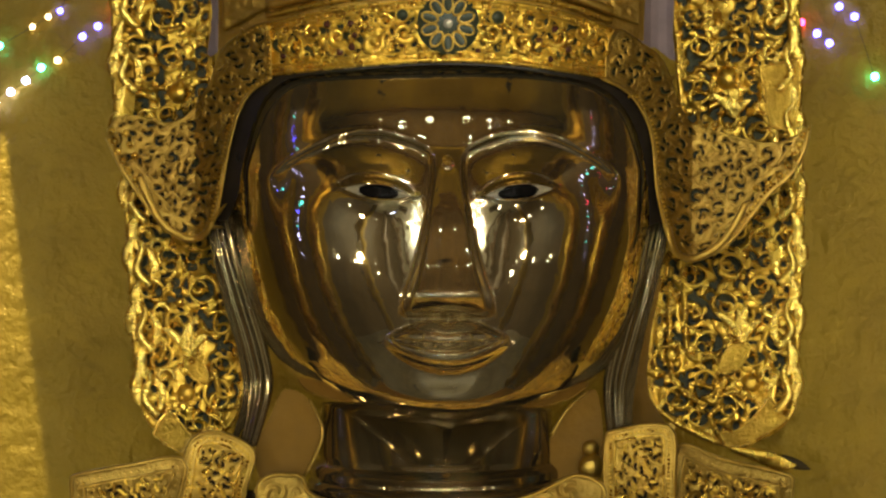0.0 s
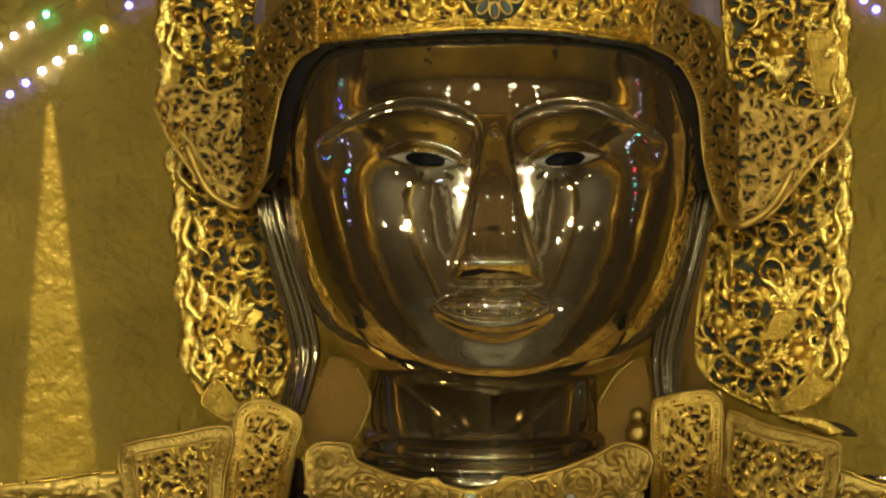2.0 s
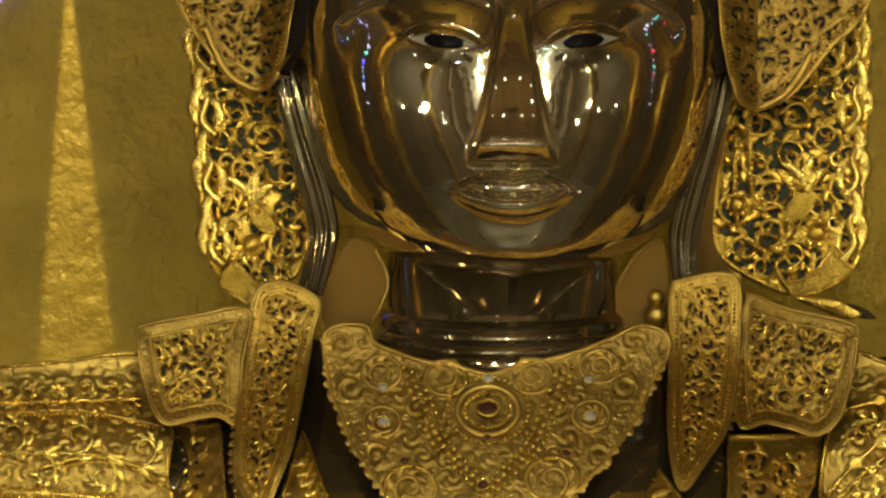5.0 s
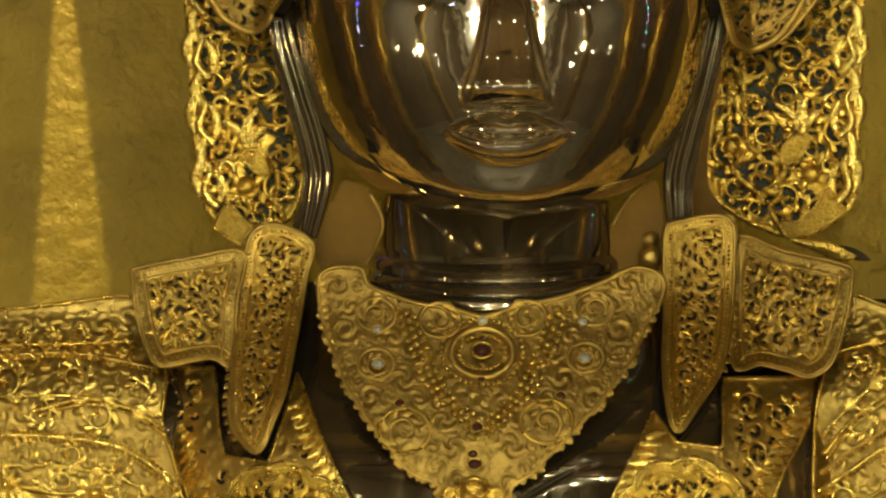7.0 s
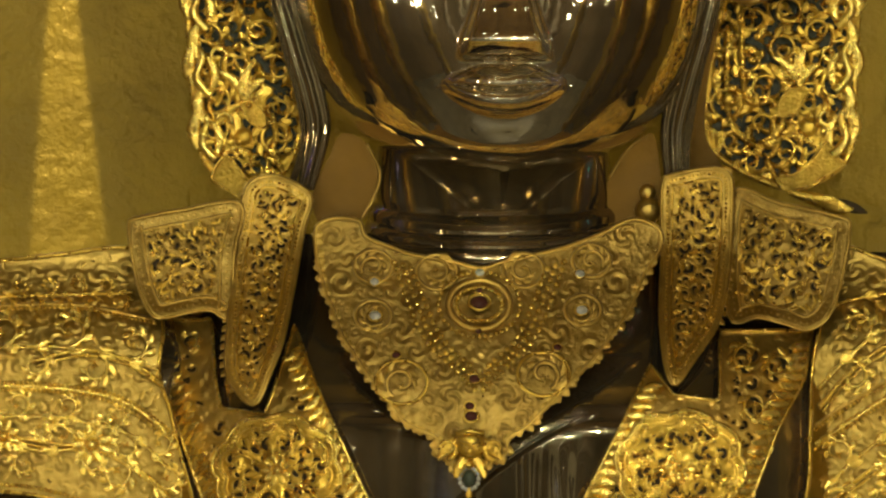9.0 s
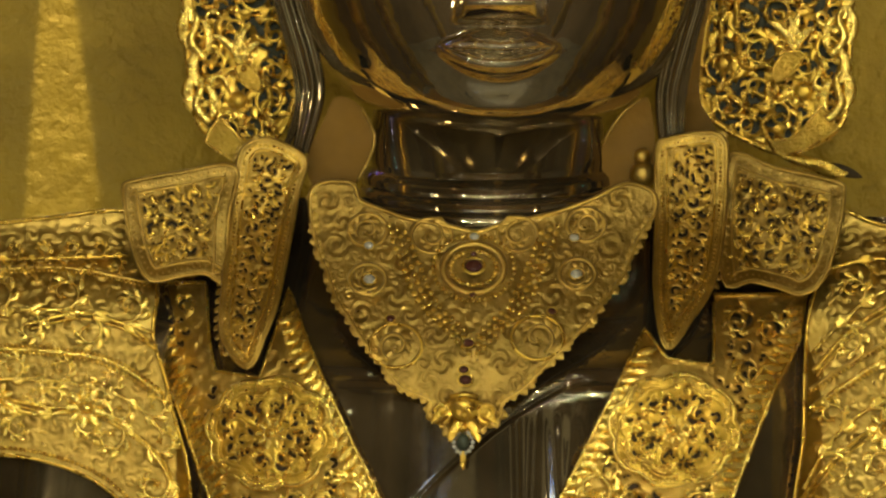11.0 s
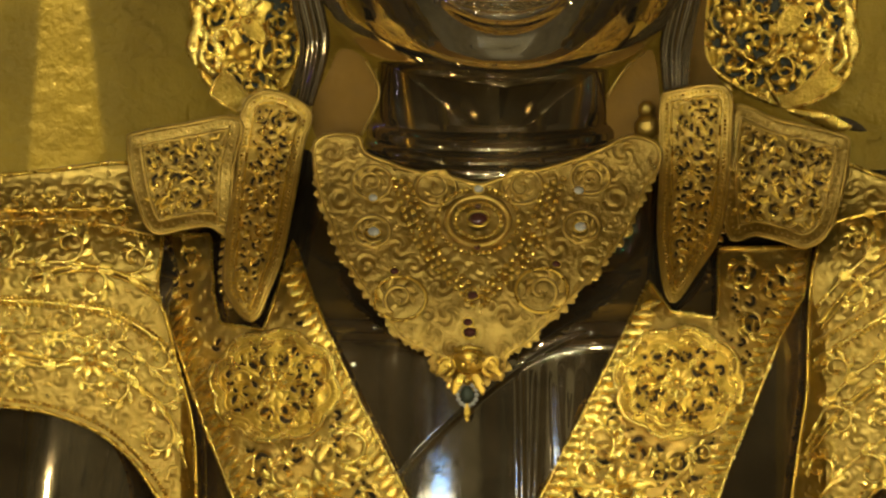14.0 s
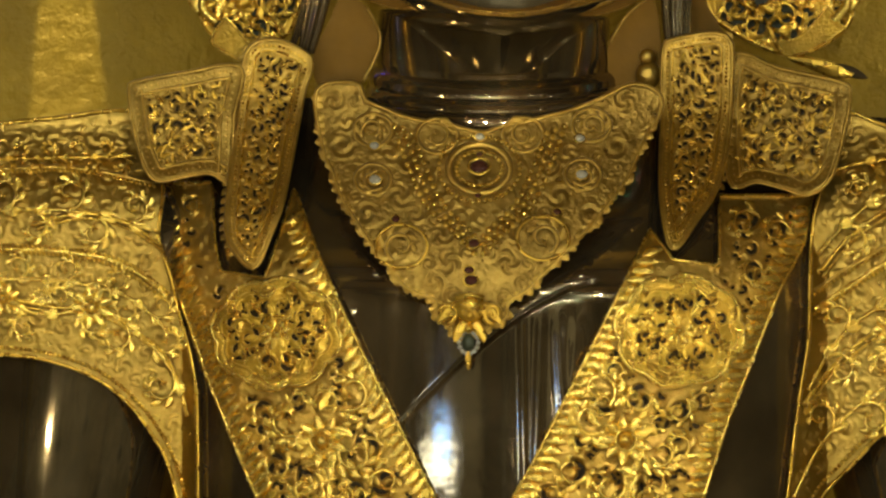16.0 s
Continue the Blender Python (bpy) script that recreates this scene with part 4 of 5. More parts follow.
# side panels
PANEL_L = [(205, -170), (200, 0), (200, 120), (206, 210), (222, 320), (229, 450), (236, 560), (248, 680), (266, 745), (320, 780), (360, 772), (405, 755), (430, 690), (432, 620), (418, 520), (400, 440), (385, 350), (380, 200), (372, 80), (365, -170)]
PANEL_R = [(1200, -170), (1200, 80), (1210, 250), (1192, 420), (1172, 480), (1152, 600), (1147, 680), (1165, 725), (1220, 762), (1280, 786), (1320, 785), (1395, 738), (1408, 650), (1415, 500), (1420, 350), (1415, 220), (1418, 100), (1412, 0), (1400, -170)]
for poly, seed, outer in ((PANEL_L, 21, PANEL_L[:9]), (PANEL_R, 22, PANEL_R[11:][::-1])):
    left = seed == 21
    sign = -1 if left else 1
    pan = thing("side_panel", "tall openwork gilt side ornament of flame scrolls beside the head", "ornament", group="side panels of the crown")
    line = smooth(poly, 4)
    plate("backing", inset(line, 7), panel_d, DEEP, pan, 4, -8, 26, "green backing behind the openwork, darkened for the shade in its gaps")
    rim("panel_rim", line, panel_d, GOLD, pan, 5, 2, 12)
    # fat flame leaves stacked along the outer edge
    edge = even(smooth(outer, 4, False), 98, False)
    for k, (u, v) in enumerate(edge[:-1]):
        m = Metal(panel_d)
        m.tube(smooth([(u - sign * 40, v + 104), (u - sign * 14, v + 74), (u - sign * 24, v + 34), (u - sign * 5, v + 6)], 6, False), 11, 9, 8, 0.35, rise=7)
        m.leaf(u - sign * 8, v + 84, 70, 26, -math.pi / 2 + sign * 0.4, 10, 12, -sign * 0.9, 9)
        m.leaf(u - sign * 16, v + 38, 66, 24, -math.pi / 2 + sign * 0.5, 12, 12, -sign * 1.2, 8)
        m.leaf(u - sign * 38, v + 98, 70, 20, -math.pi / 2 - sign * 0.5, 8, 9, sign * 1.4, 8)
        m.curl(u - sign * 50, v + 34, 18, 0.9, 0.4, sign, 5, 8)
        m.dome(u - sign * 3, v + 50, 8, 8, 10)
        part("flame_leaf", m.mesh("flame_leaf", BRIGHT), pan)
    if left:
        spots = [(338, 60, 26), (318, 150, 24), (340, 640, 24), (322, 705, 22)]
    else:
        spots = [(1270, 28, 22), (1288, 138, 26), (1328, 680, 26), (1300, 600, 20)]
    for u, v, r in spots:
        m = Metal(panel_d)
        m.flower(u, v, r * 1.05, 7, 4, 11)
        part("flower_boss", m.mesh("flower_boss", GOLD), pan)
    # sprays of leaves, bosses and beaded strips in the lower field
    if left:
        sprays = [(334, 631, 74), (338, 330, 60)]
        strips = [[(381, 655), (388, 696), (384, 722), (400, 760)], [(322, 530), (296, 560), (300, 600), (282, 640)]]
        knobs = [(330, 696, 17), (316, 165, 20)]
        crescent = [(325, 636), (352, 634), (371, 664), (366, 681), (338, 666)]
        corner = [(299, 725), (315, 742), (334, 766), (342, 776), (324, 804), (272, 771), (282, 746)]
    else:
        sprays = [(1313, 605, 74), (1300, 210, 64)]
        strips = [[(1211, 466), (1211, 534), (1215, 611), (1230, 637), (1264, 633), (1271, 654), (1264, 680), (1275, 701), (1269, 722), (1256, 740), (1281, 786)], [(1186, 500), (1185, 640), (1204, 690), (1248, 718)]]
        knobs = [(1328, 678, 19), (1189, 628, 17), (1189, 534, 12), (1288, 138, 22)]
        crescent = [(1279, 663), (1275, 637), (1290, 616), (1303, 608), (1328, 611), (1326, 624), (1307, 650)]
        corner = [(1271, 767), (1284, 791), (1299, 791), (1333, 782), (1367, 761), (1390, 744), (1375, 722), (1360, 701), (1352, 714), (1328, 744), (1303, 763)]
    for u, v, size in sprays:
        for k, (lean, bend) in enumerate(((-0.32, -1.0), (-0.12, 0.6), (0.08, -0.5), (0.3, 1.0), (-0.5, 0.9), (0.5, -0.9))):
            m = Metal(panel_d)
            m.leaf(u, v, size * (1 - 0.09 * k), size * 0.26, -math.pi / 2 + lean, 12, 11, bend, 9)
            part("spray_leaf", m.mesh("spray_leaf", BRIGHT), pan)
    for q in strips:
        m = Metal(panel_d)
        m.tube(smooth(q, 8, False), 6, 7, 7, 0.9)
        part("stem", m.mesh("stem", GOLD), pan)
        beading("beading", smooth(q, 8, False), panel_d, GOLD, pan, 9, 3, 12, False)
    for u, v, r in knobs:
        m = Metal(panel_d)
        m.dome(u, v, r, r * 0.8, 6, 14, 4)
        for k in range(5):
            m.leaf(u, v + r * 0.2, r * 1.35, r * 0.7, math.pi * (0.1 + 0.2 * k), 3, 6, 0.3)
        part("bud", m.mesh("bud", GOLD), pan)
    plate("crescent_plate", smooth(crescent, 3), panel_d, STIPPLED, pan, 5, 14, 20, "plain stippled gold crescent")
    rim("crescent_rim", smooth(crescent, 3), panel_d, GOLD, pan, 2.2, 15, 8)
    work = packed(inset(line, 8), 34, 7, seed, 5500, avoid=spots, margin=0.7)
    chased("openwork", line, panel_d, GOLD, pan, work, 2.3, 13, 4, -6, 0.4, keep=spots, edge=9, seed=seed, spin=0.9, label="pierced gold scrollwork", rings=0.3)
    for k, (u, v, r, hand, a0) in enumerate(work):
        if r > 15:
            m = Metal(panel_d)
            acanthus(m, u, v, r * 0.95, hand, a0, 8, 0.15, 5, 9)
            part("scroll", m.mesh("scroll", GOLD), pan)
    plate("corner_plate", corner, panel_d, STIPPLED, pan, 5, 14, 20, "plain stippled gold corner plate")
    rim("corner_rim", corner, panel_d, GOLD, pan, 2.5, 15, 8)
    if left:
        plate("plain_plate", [(200, 130), (212, 126), (240, 160), (232, 225), (214, 245)], panel_d, STIPPLED, pan, 5, 16, 20)
    else:
        q = [(1345, 118), (1418, 105), (1416, 180), (1405, 232), (1365, 225), (1352, 160)]
        plate("plain_plate", q, panel_d, STIPPLED, pan, 5, 16, 20)
        rim("corner_rim", q, panel_d, GOLD, pan, 2.5, 17, 12)
        m = Metal(panel_d)
        for k in range(5):
            m.leaf(1292 + 14 * k, 794 + 4 * k, 90 - 7 * k, 20, 0.28 + 0.07 * k, 34, 9, -0.3 - 0.12 * k, 9)
        part("tail_leaf", m.mesh("tail_leaf", GOLD), pan)
        m = Metal(panel_d)
        m.leaf(1370, 808, 66, 20, 0.35, 20, 6, 0.0)
        part("tail_tip", m.mesh("tail_tip", HOLE), pan)

# flaps that close the neck at either side
NECK_L = [(548, 708), (572, 768), (540, 842), (470, 852), (452, 800), (480, 735), (505, 690)]
NECK_R = [(1040, 692), (1005, 722), (974, 772), (985, 848), (1062, 845), (1068, 780), (1058, 700)]
NECK_S = [(1108, 520), (1170, 480), (1150, 600), (1146, 690), (1165, 730), (1190, 790), (1085, 780), (1095, 700), (1110, 620)]
for poly, label in ((NECK_L, "plain dull gold neck flap"), (NECK_R, "plain dull gold neck flap"), (NECK_S, "plain dull gold backing behind the earlobe")):
    flap = thing("neck_flap", label + " of the image's regalia", "ornament")
    deep = 66 if poly is not NECK_S else -20
    plate("sheet", smooth(poly, 4), flat_d(deep), SHADED_GILT, flap, 4, 0, 30)
    if poly is not NECK_S:
        rim("edge", smooth(poly[:3], 5, False), flat_d(deep), DULL, flap, 2.6, 2, 8, False)
    if poly is NECK_L:
        rim("shiny_edge", [(474, 852), (500, 846), (531, 842)], flat_d(deep + 30), GOLD, flap, 3.2, 0, 8, False, "bright turned gold edge")
    if poly is NECK_R:
        for u, v, r in ((1044, 794, 15), (1046, 826, 24)):
            m = Metal(flat_d(deep + 4))
            m.dome(u, v, r, r * 0.8, 0, 18, 5)
            part("stud", m.mesh("stud", DULL), flap, "rounded dull gold stud")

# ---- chest ----
A, B = (-102, 454), (-101, 693)


def cloth_d(extra):
    return lambda u, v: max(body_d(u, v), 0.0) + extra


BAND_L = shift([(262, 330), (376, 325), (382, 430), (392, 482), (470, 494), (492, 430), (522, 335), (560, 440), (605, 545), (640, 620), (680, 700), (725, 790), (775, 890), (860, 1060), (540, 1060), (460, 890), (405, 760), (365, 660), (310, 500), (285, 420)], *B)
BAND_R = shift([(1150, 405), (1190, 458), (1272, 470), (1272, 345), (1436, 345), (1422, 430), (1380, 510), (1330, 640), (1290, 740), (1245, 882), (1180, 1060), (830, 1060), (905, 890), (955, 800), (1000, 710), (1050, 610), (1100, 510)], *B)
for poly, seed, mid, low in ((BAND_L, 31, (389, 1286), (470, 1476)), (BAND_R, 32, (1102, 1278), (1008, 1471))):
    g = cloth_d(18)
    strap = thing("chest_band", "broad embossed gold band crossing the chest with a pierced medallion", "ornament", group="chest bands")
    rim("hem", poly, g, BRIGHT, strap, 3.2, 2, 11)
    inner = smooth(poly[6:14] if seed == 31 else poly[11:] + poly[:1], 4, False)
    outer = smooth(poly[14:] + poly[:1] if seed == 31 else poly[4:11], 4, False)
    for line, k in ((inner, -1), (outer, -1)):
        roping("rope_border", within(line, poly, 19), g, BRIGHT, strap, 18, 38, 9.5, 4, tilt=1.0, field=poly)
    spots = [(*mid, 112), (*low, 50), (low[0] + (52 if seed == 31 else -50), low[1] - 88, 34), (low[0] - 62, low[1] - 8 - 30, 32), (low[0] + 62, low[1] + 22, 32), (low[0] - 30, low[1] + 82, 34), (low[0] + 40, low[1] + 92, 32)]
    work = packed(inset(poly, 34), 30, 8, seed, 4600, avoid=spots[:2], margin=0.7)
    # dark sheet: paints shade into the gaps of the band
    plate("dark_underlay", inset(poly, 6), g, HOLE, strap, 4, -14, 26, "dark sheet painted as the shade behind the gold")
    chased("sheet", poly, g, DULL, strap, work, 2.7, 8, 5, -6, 0.14, edge=7, seed=seed, label="embossed gold sheet", spin=1.0, rings=0.5, keep=[(mid[0], mid[1], 115)])
    for u, v, r, hand, a0 in work:
        if r > 16:
            m = Metal(g)
            acanthus(m, u, v, r * 1.0, hand, a0, 6, 0.16, 5, 8)
            part("scroll", m.mesh("scroll", BRIGHT), strap)
    m = Metal(g)
    m.flower(*low, 46, 9, 6, 15)
    part("flower_boss", m.mesh("flower_boss", BRIGHT), strap)
    for k, (u, v, r) in enumerate(spots[2:]):
        m = Metal(g)
        a = math.atan2(low[1] - v, low[0] - u)
        acanthus(m, u, v, r * 1.05, 1 if k % 2 else -1, a, 9, 0.17, 7, 10)
        m.leaf(u + r * math.cos(a + 1), v + r * math.sin(a + 1), r * 1.2, r * 0.6, a + 0.4, 9, 9, -1.0)
        part("large_scroll", m.mesh("large_scroll", BRIGHT), strap)
    # pierced medallion
    lobes = []
    for k in range(96):
        a = 2 * math.pi * k / 96
        r = 0.90 + 0.10 * abs(math.cos(4 * a)) ** 0.7
        lobes.append((mid[0] + 116 * r * math.cos(a + 0.2), mid[1] + 100 * r * math.sin(a + 0.2)))
    # the medallion's base sheet is coloured as the shade in its holes
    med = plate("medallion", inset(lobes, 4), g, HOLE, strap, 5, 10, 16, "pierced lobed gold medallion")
    ring = packed(inset(lobes, 25), 18, 6, seed + 3, 2600, avoid=[(*mid, 28)], mirror=mid[0], margin=0.7)
    chased("medallion_work", lobes, g, GOLD, med, ring + [(*mid, 30, 1, 0)], 2.1, 7, 3, 16, 0.24, keep=[(*mid, 30)], edge=22, spin=1.0)
    rim("medallion_rim", lobes, g, BRIGHT, med, 5, 20, 8)
    rim("medallion_rim", inset(lobes, 17), g, GOLD, med, 3, 20, 8)
    beading("beading", inset(lobes, 9), g, GOLD, med, 8, 3, 20)
    m = Metal(g)
    m.flower(*mid, 27, 9, 22, 9)
    part("flower_boss", m.mesh("flower_boss", BRIGHT), med)
    for k in range(8):
        a = 2 * math.pi * k / 8 + 0.2
        m = Metal(g)
        acanthus(m, mid[0] + 62 * math.cos(a), mid[1] + 53 * math.sin(a), 19, 1 if k % 2 else -1, a + math.pi, 21, 0.15, 5, 5)
        m.leaf(mid[0] + 32 * math.cos(a + 0.39), mid[1] + 27 * math.sin(a + 0.39), 26, 13, a + 0.39, 22, 5)
        part("scroll", m.mesh("scroll", GOLD), med)

# breast ornament
COLLAR = shift([(562, 400), (632, 388), (648, 418), (690, 436), (730, 450), (800, 462), (853, 474), (900, 460), (990, 440), (1060, 415), (1120, 388), (1166, 405), (1168, 440), (1140, 485), (1115, 545), (1085, 590), (1045, 640), (1005, 682), (960, 728), (930, 757), (900, 775), (898, 800), (875, 815), (850, 832), (812, 832), (795, 812), (768, 800), (775, 775), (720, 750), (690, 712), (655, 668), (630, 630), (605, 590), (590, 545), (572, 500)], *A)


def collar_d(u, v):
    x = min(abs(u - 760), 600)
    return (250 + 136 * step((v - 820) / 400)) * (1 - (x / 700) ** 2) ** 0.5


g, C = collar_d, (747, 992)
collar = thing("breast_ornament", "large embossed gold breast ornament set with gems over the chest", "ornament")
line = smooth(COLLAR, 4)
hold = [(*C, 76), (610, 1130, 46), (860, 1115, 46), (672, 935, 38), (825, 932, 38), (735, 1185, 26), (560, 925, 34), (945, 915, 34), (560, 1012, 34), (930, 1002, 34)]
chased("sheet", line, g, TARNISHED, collar, packed(inset(line, 10), 25, 7, 41, 5200, avoid=hold + [(747, 1060, 60), (700, 1010, 60), (795, 1010, 60), (747, 930, 50)], mirror=747), 2.3, 5.5, 6, -5, None, keep=hold, edge=7, seed=4, label="embossed dull gold sheet with scalloped edge")
rim("edge", line, g, DULL, collar, 4, 2, 9)
m = Metal(g)
fringe = even(smooth(COLLAR[12:] + COLLAR[:1], 4, False), 15, False)
for k in range(1, len(fringe) - 1):
    a = math.atan2(fringe[k + 1][1] - fringe[k - 1][1], fringe[k + 1][0] - fringe[k - 1][0])
    out = a - math.pi / 2 if inside(line, fringe[k][0] + 6 * math.cos(a + math.pi / 2), fringe[k][1] + 6 * math.sin(a + math.pi / 2)) else a + math.pi / 2
    m.leaf(fringe[k][0] - 9 * math.cos(out), fringe[k][1] - 9 * math.sin(out), 15 + 7 * abs(math.sin(k * 0.55)) + 2 * math.sin(k * 5.1), 19, out + 0.35 * math.sin(k * 1.9), 1, 5, 0.4 * math.sin(k * 2.7))
part("scalloped_edge", m.mesh("scalloped_edge", DULL), collar, kind="stuff")
for r, s in ((72, 58), (40, 30)):
    ring = [(C[0] + r * math.cos(a / 24 * math.pi), C[1] + s * math.sin(a / 24 * math.pi)) for a in range(48)]
    beading("bead_ring", ring, g, BRIGHT, collar, 10 if r > 50 else 8, 4.2, 5)
ring = [(C[0] + 54 * math.cos(a / 24 * math.pi), C[1] + 43 * math.sin(a / 24 * math.pi)) for a in range(48)]
rim("ring", ring, g, DULL, collar, 6, 2, 8)
stone("stone", C[0], C[1] - 4, 17, g, RUBY, collar, 12, 0.75, "dark red oval stone in a gold claw setting", GOLD)
for u, v, r, mat in ((563, 1012, 11, CRYSTAL), (928, 1002, 11, CRYSTAL), (748, 936, 9, CRYSTAL), (738, 1124, 10, RUBY), (745, 1040, 6, RUBY), (747, 967, 6, RUBY), (730, 1172, 9, RUBY), (733, 1190, 12, RUBY), (562, 952, 9, CRYSTAL), (925, 938, 9, CRYSTAL), (600, 1082, 8, RUBY), (885, 1068, 8, RUBY)):
    stone("stone", u, v, r, g, mat, collar, 8, 0.8, setting=GOLD)
# double rows of beads that frame the middle field
for k in (0, 1, 2):
    o = 15 * k
    for s in (-1, 1):
        path = smooth([(C[0] + s * (150 - o), C[1] - 75 + o * 0.4), (C[0] + s * (128 - o), C[1] - 10), (C[0] + s * (95 - o), C[1] + 62), (C[0] + s * (40 - o * 0.7), C[1] + 118 - o * 0.4), (C[0] + s * 8, C[1] + 150 - o)], 8, False)
        beading("beading", path, g, BRIGHT, collar, 13, 5.6, 5, False)
for u, v, r in ((610, 1130, 46), (860, 1115, 46), (672, 935, 36), (825, 932, 36), (560, 925, 34), (945, 915, 34), (560, 1012, 32), (930, 1002, 32)):
    ring = [(u + r * math.cos(a / 14 * math.pi), v + 0.85 * r * math.sin(a / 14 * math.pi)) for a in range(28)]
    rim("ring", ring, g, GOLD if r > 40 else DULL, collar, 3.5, 3, 7)
    m = Metal(g)
    acanthus(m, u, v, r * 0.66, 1 if u < 740 else -1, r if u < 740 else math.pi - r, 4, 0.15, 6, 6)
    part("scroll", m.mesh("scroll", DULL), collar)
boss = Metal(g)
for s in (-1, 1):
    boss.leaf(731, 1232, 70, 26, 0.2 if s > 0 else math.pi - 0.2, 12, 12, s * 0.9)
    boss.leaf(731, 1258, 52, 22, 0.7 if s > 0 else math.pi - 0.7, 14, 10, s * 0.8)
    boss.curl(731 + s * 42, 1248, 20, 1.2, 1.5, s, 5, 14)
boss.dome(731, 1240, 30, 22, 8, 14, 4)
boss.tube([(706, 1222), (731, 1216), (756, 1222)], 6, 24, 7, 1)
boss.tube([(712, 1236), (731, 1242), (750, 1236)], 4, 30, 6, 1)
boss.dome(731, 1252, 9, 12, 26)
part("mask_boss", boss.mesh("mask_boss", GOLD), collar, "gold boss at the lower point")
drop = thing("pendant", "small green stone pendant ringed with crystals hanging from the breast ornament", "pendant")
stone("stone", 729, 1300, 12, g, EMERALD, drop, 10, 1.25)
for k in range(14):
    a = 2 * math.pi * k / 14
    stone("crystal", 729 + 17 * math.cos(a), 1300 + 20 * math.sin(a), 4.5, g, CRYSTAL, drop, 10)
m = Metal(g)
m.leaf(729, 1316, 34, 12, math.pi / 2, 12, 6)
m.dome(729, 1276, 9, 9, 10)
part("mount", m.mesh("mount", GOLD), drop)

# shoulder straps and pads
STRAP_L = shift([(440, 330), (468, 312), (510, 318), (552, 348), (540, 400), (528, 470), (515, 540), (500, 610), (478, 665), (462, 705), (445, 715), (420, 690), (402, 650), (408, 560), (418, 450), (430, 370)], *A)
STRAP_R = shift([(1172, 330), (1195, 308), (1285, 302), (1294, 380), (1288, 480), (1270, 570), (1232, 630), (1196, 680), (1178, 650), (1168, 560), (1172, 440)], *A)
PAD_L = shift([(230, 400), (250, 385), (330, 370), (428, 360), (416, 450), (410, 560), (375, 548), (335, 552), (288, 562), (265, 548), (245, 495)], *A)
PAD_R = shift([(1292, 345), (1380, 360), (1490, 385), (1502, 402), (1495, 460), (1470, 550), (1430, 583), (1388, 572), (1340, 560), (1288, 555)], *A)


def pad_d(u, v):
    return max(body_d(u, v), arm_d(u, v)) + 40 + 30 * step((v - 800) / 120)


def strap_d(u, v):
    return max(body_d(u, v), 30) + 62 + 26 * math.sin(math.pi * min(1, max(0, (v - 760) / 400)))


for poly, seed in ((PAD_L, 51), (PAD_R, 52)):
    pad = thing("shoulder_pad", "pierced dull gold shoulder plate with scalloped lower edge", "ornament", group="shoulder pads")
    line = smooth(poly, 4)
    # dark base sheet, painted as shade inside the pad's holes
    plate("ground", inset(line, 8), pad_d, HOLE, pad, 4, 0, 18, "dark sheet painted as the shade seen through the piercing")
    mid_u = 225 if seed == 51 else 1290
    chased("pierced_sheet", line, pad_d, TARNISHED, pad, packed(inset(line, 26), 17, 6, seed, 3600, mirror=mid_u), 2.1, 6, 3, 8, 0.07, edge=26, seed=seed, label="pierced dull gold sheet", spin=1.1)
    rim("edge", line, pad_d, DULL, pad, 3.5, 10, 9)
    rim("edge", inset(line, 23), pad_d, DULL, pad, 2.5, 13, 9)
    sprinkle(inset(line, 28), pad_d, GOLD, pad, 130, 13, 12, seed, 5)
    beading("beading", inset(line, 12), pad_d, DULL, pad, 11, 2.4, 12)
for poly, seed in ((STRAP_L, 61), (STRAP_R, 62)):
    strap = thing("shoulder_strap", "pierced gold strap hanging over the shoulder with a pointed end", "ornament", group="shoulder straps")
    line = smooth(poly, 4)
    # dark base sheet, painted as shade inside the strap's holes
    plate("body", inset(line, 3), strap_d, HOLE, strap, 26, 0, 18, "dark body sheet painted as shade under the pierced strap")
    chased("pierced_sheet", line, strap_d, DULL, strap, packed(inset(line, 22), 14, 5.5, seed, 3800), 2.1, 6, 3, 8, 0.12, edge=22, seed=seed, label="pierced gold sheet", spin=1.1)
    rim("edge", line, strap_d, DULL, strap, 4, 9, 9)
    m = Metal(strap_d)
    side_line = [p for p in smooth(poly[-5:] + poly[:2], 5, False)] if seed == 61 else [p for p in smooth(poly[2:6], 5, False)]
    for k, (u, v) in enumerate(even(side_line, 15, False)):
        out = (-1 if seed == 61 else 1)
        m.leaf(u - out * 2, v - 6, 17, 11, (math.pi - 0.5) if seed == 61 else 0.5, -6, 5, 0.5 * out)
    part("leaf_trim", m.mesh("leaf_trim", DULL), strap, "row of small gold leaves along the edge", "stuff")
    sprinkle(inset(line, 24), strap_d, GOLD, strap, 100, 12, 13, seed, 5)
    rim("edge", inset(line, 19), strap_d, GOLD, strap, 2.2, 13, 9)
    beading("beading", inset(line, 10), strap_d, GOLD, strap, 7.5, 2.8, 12)
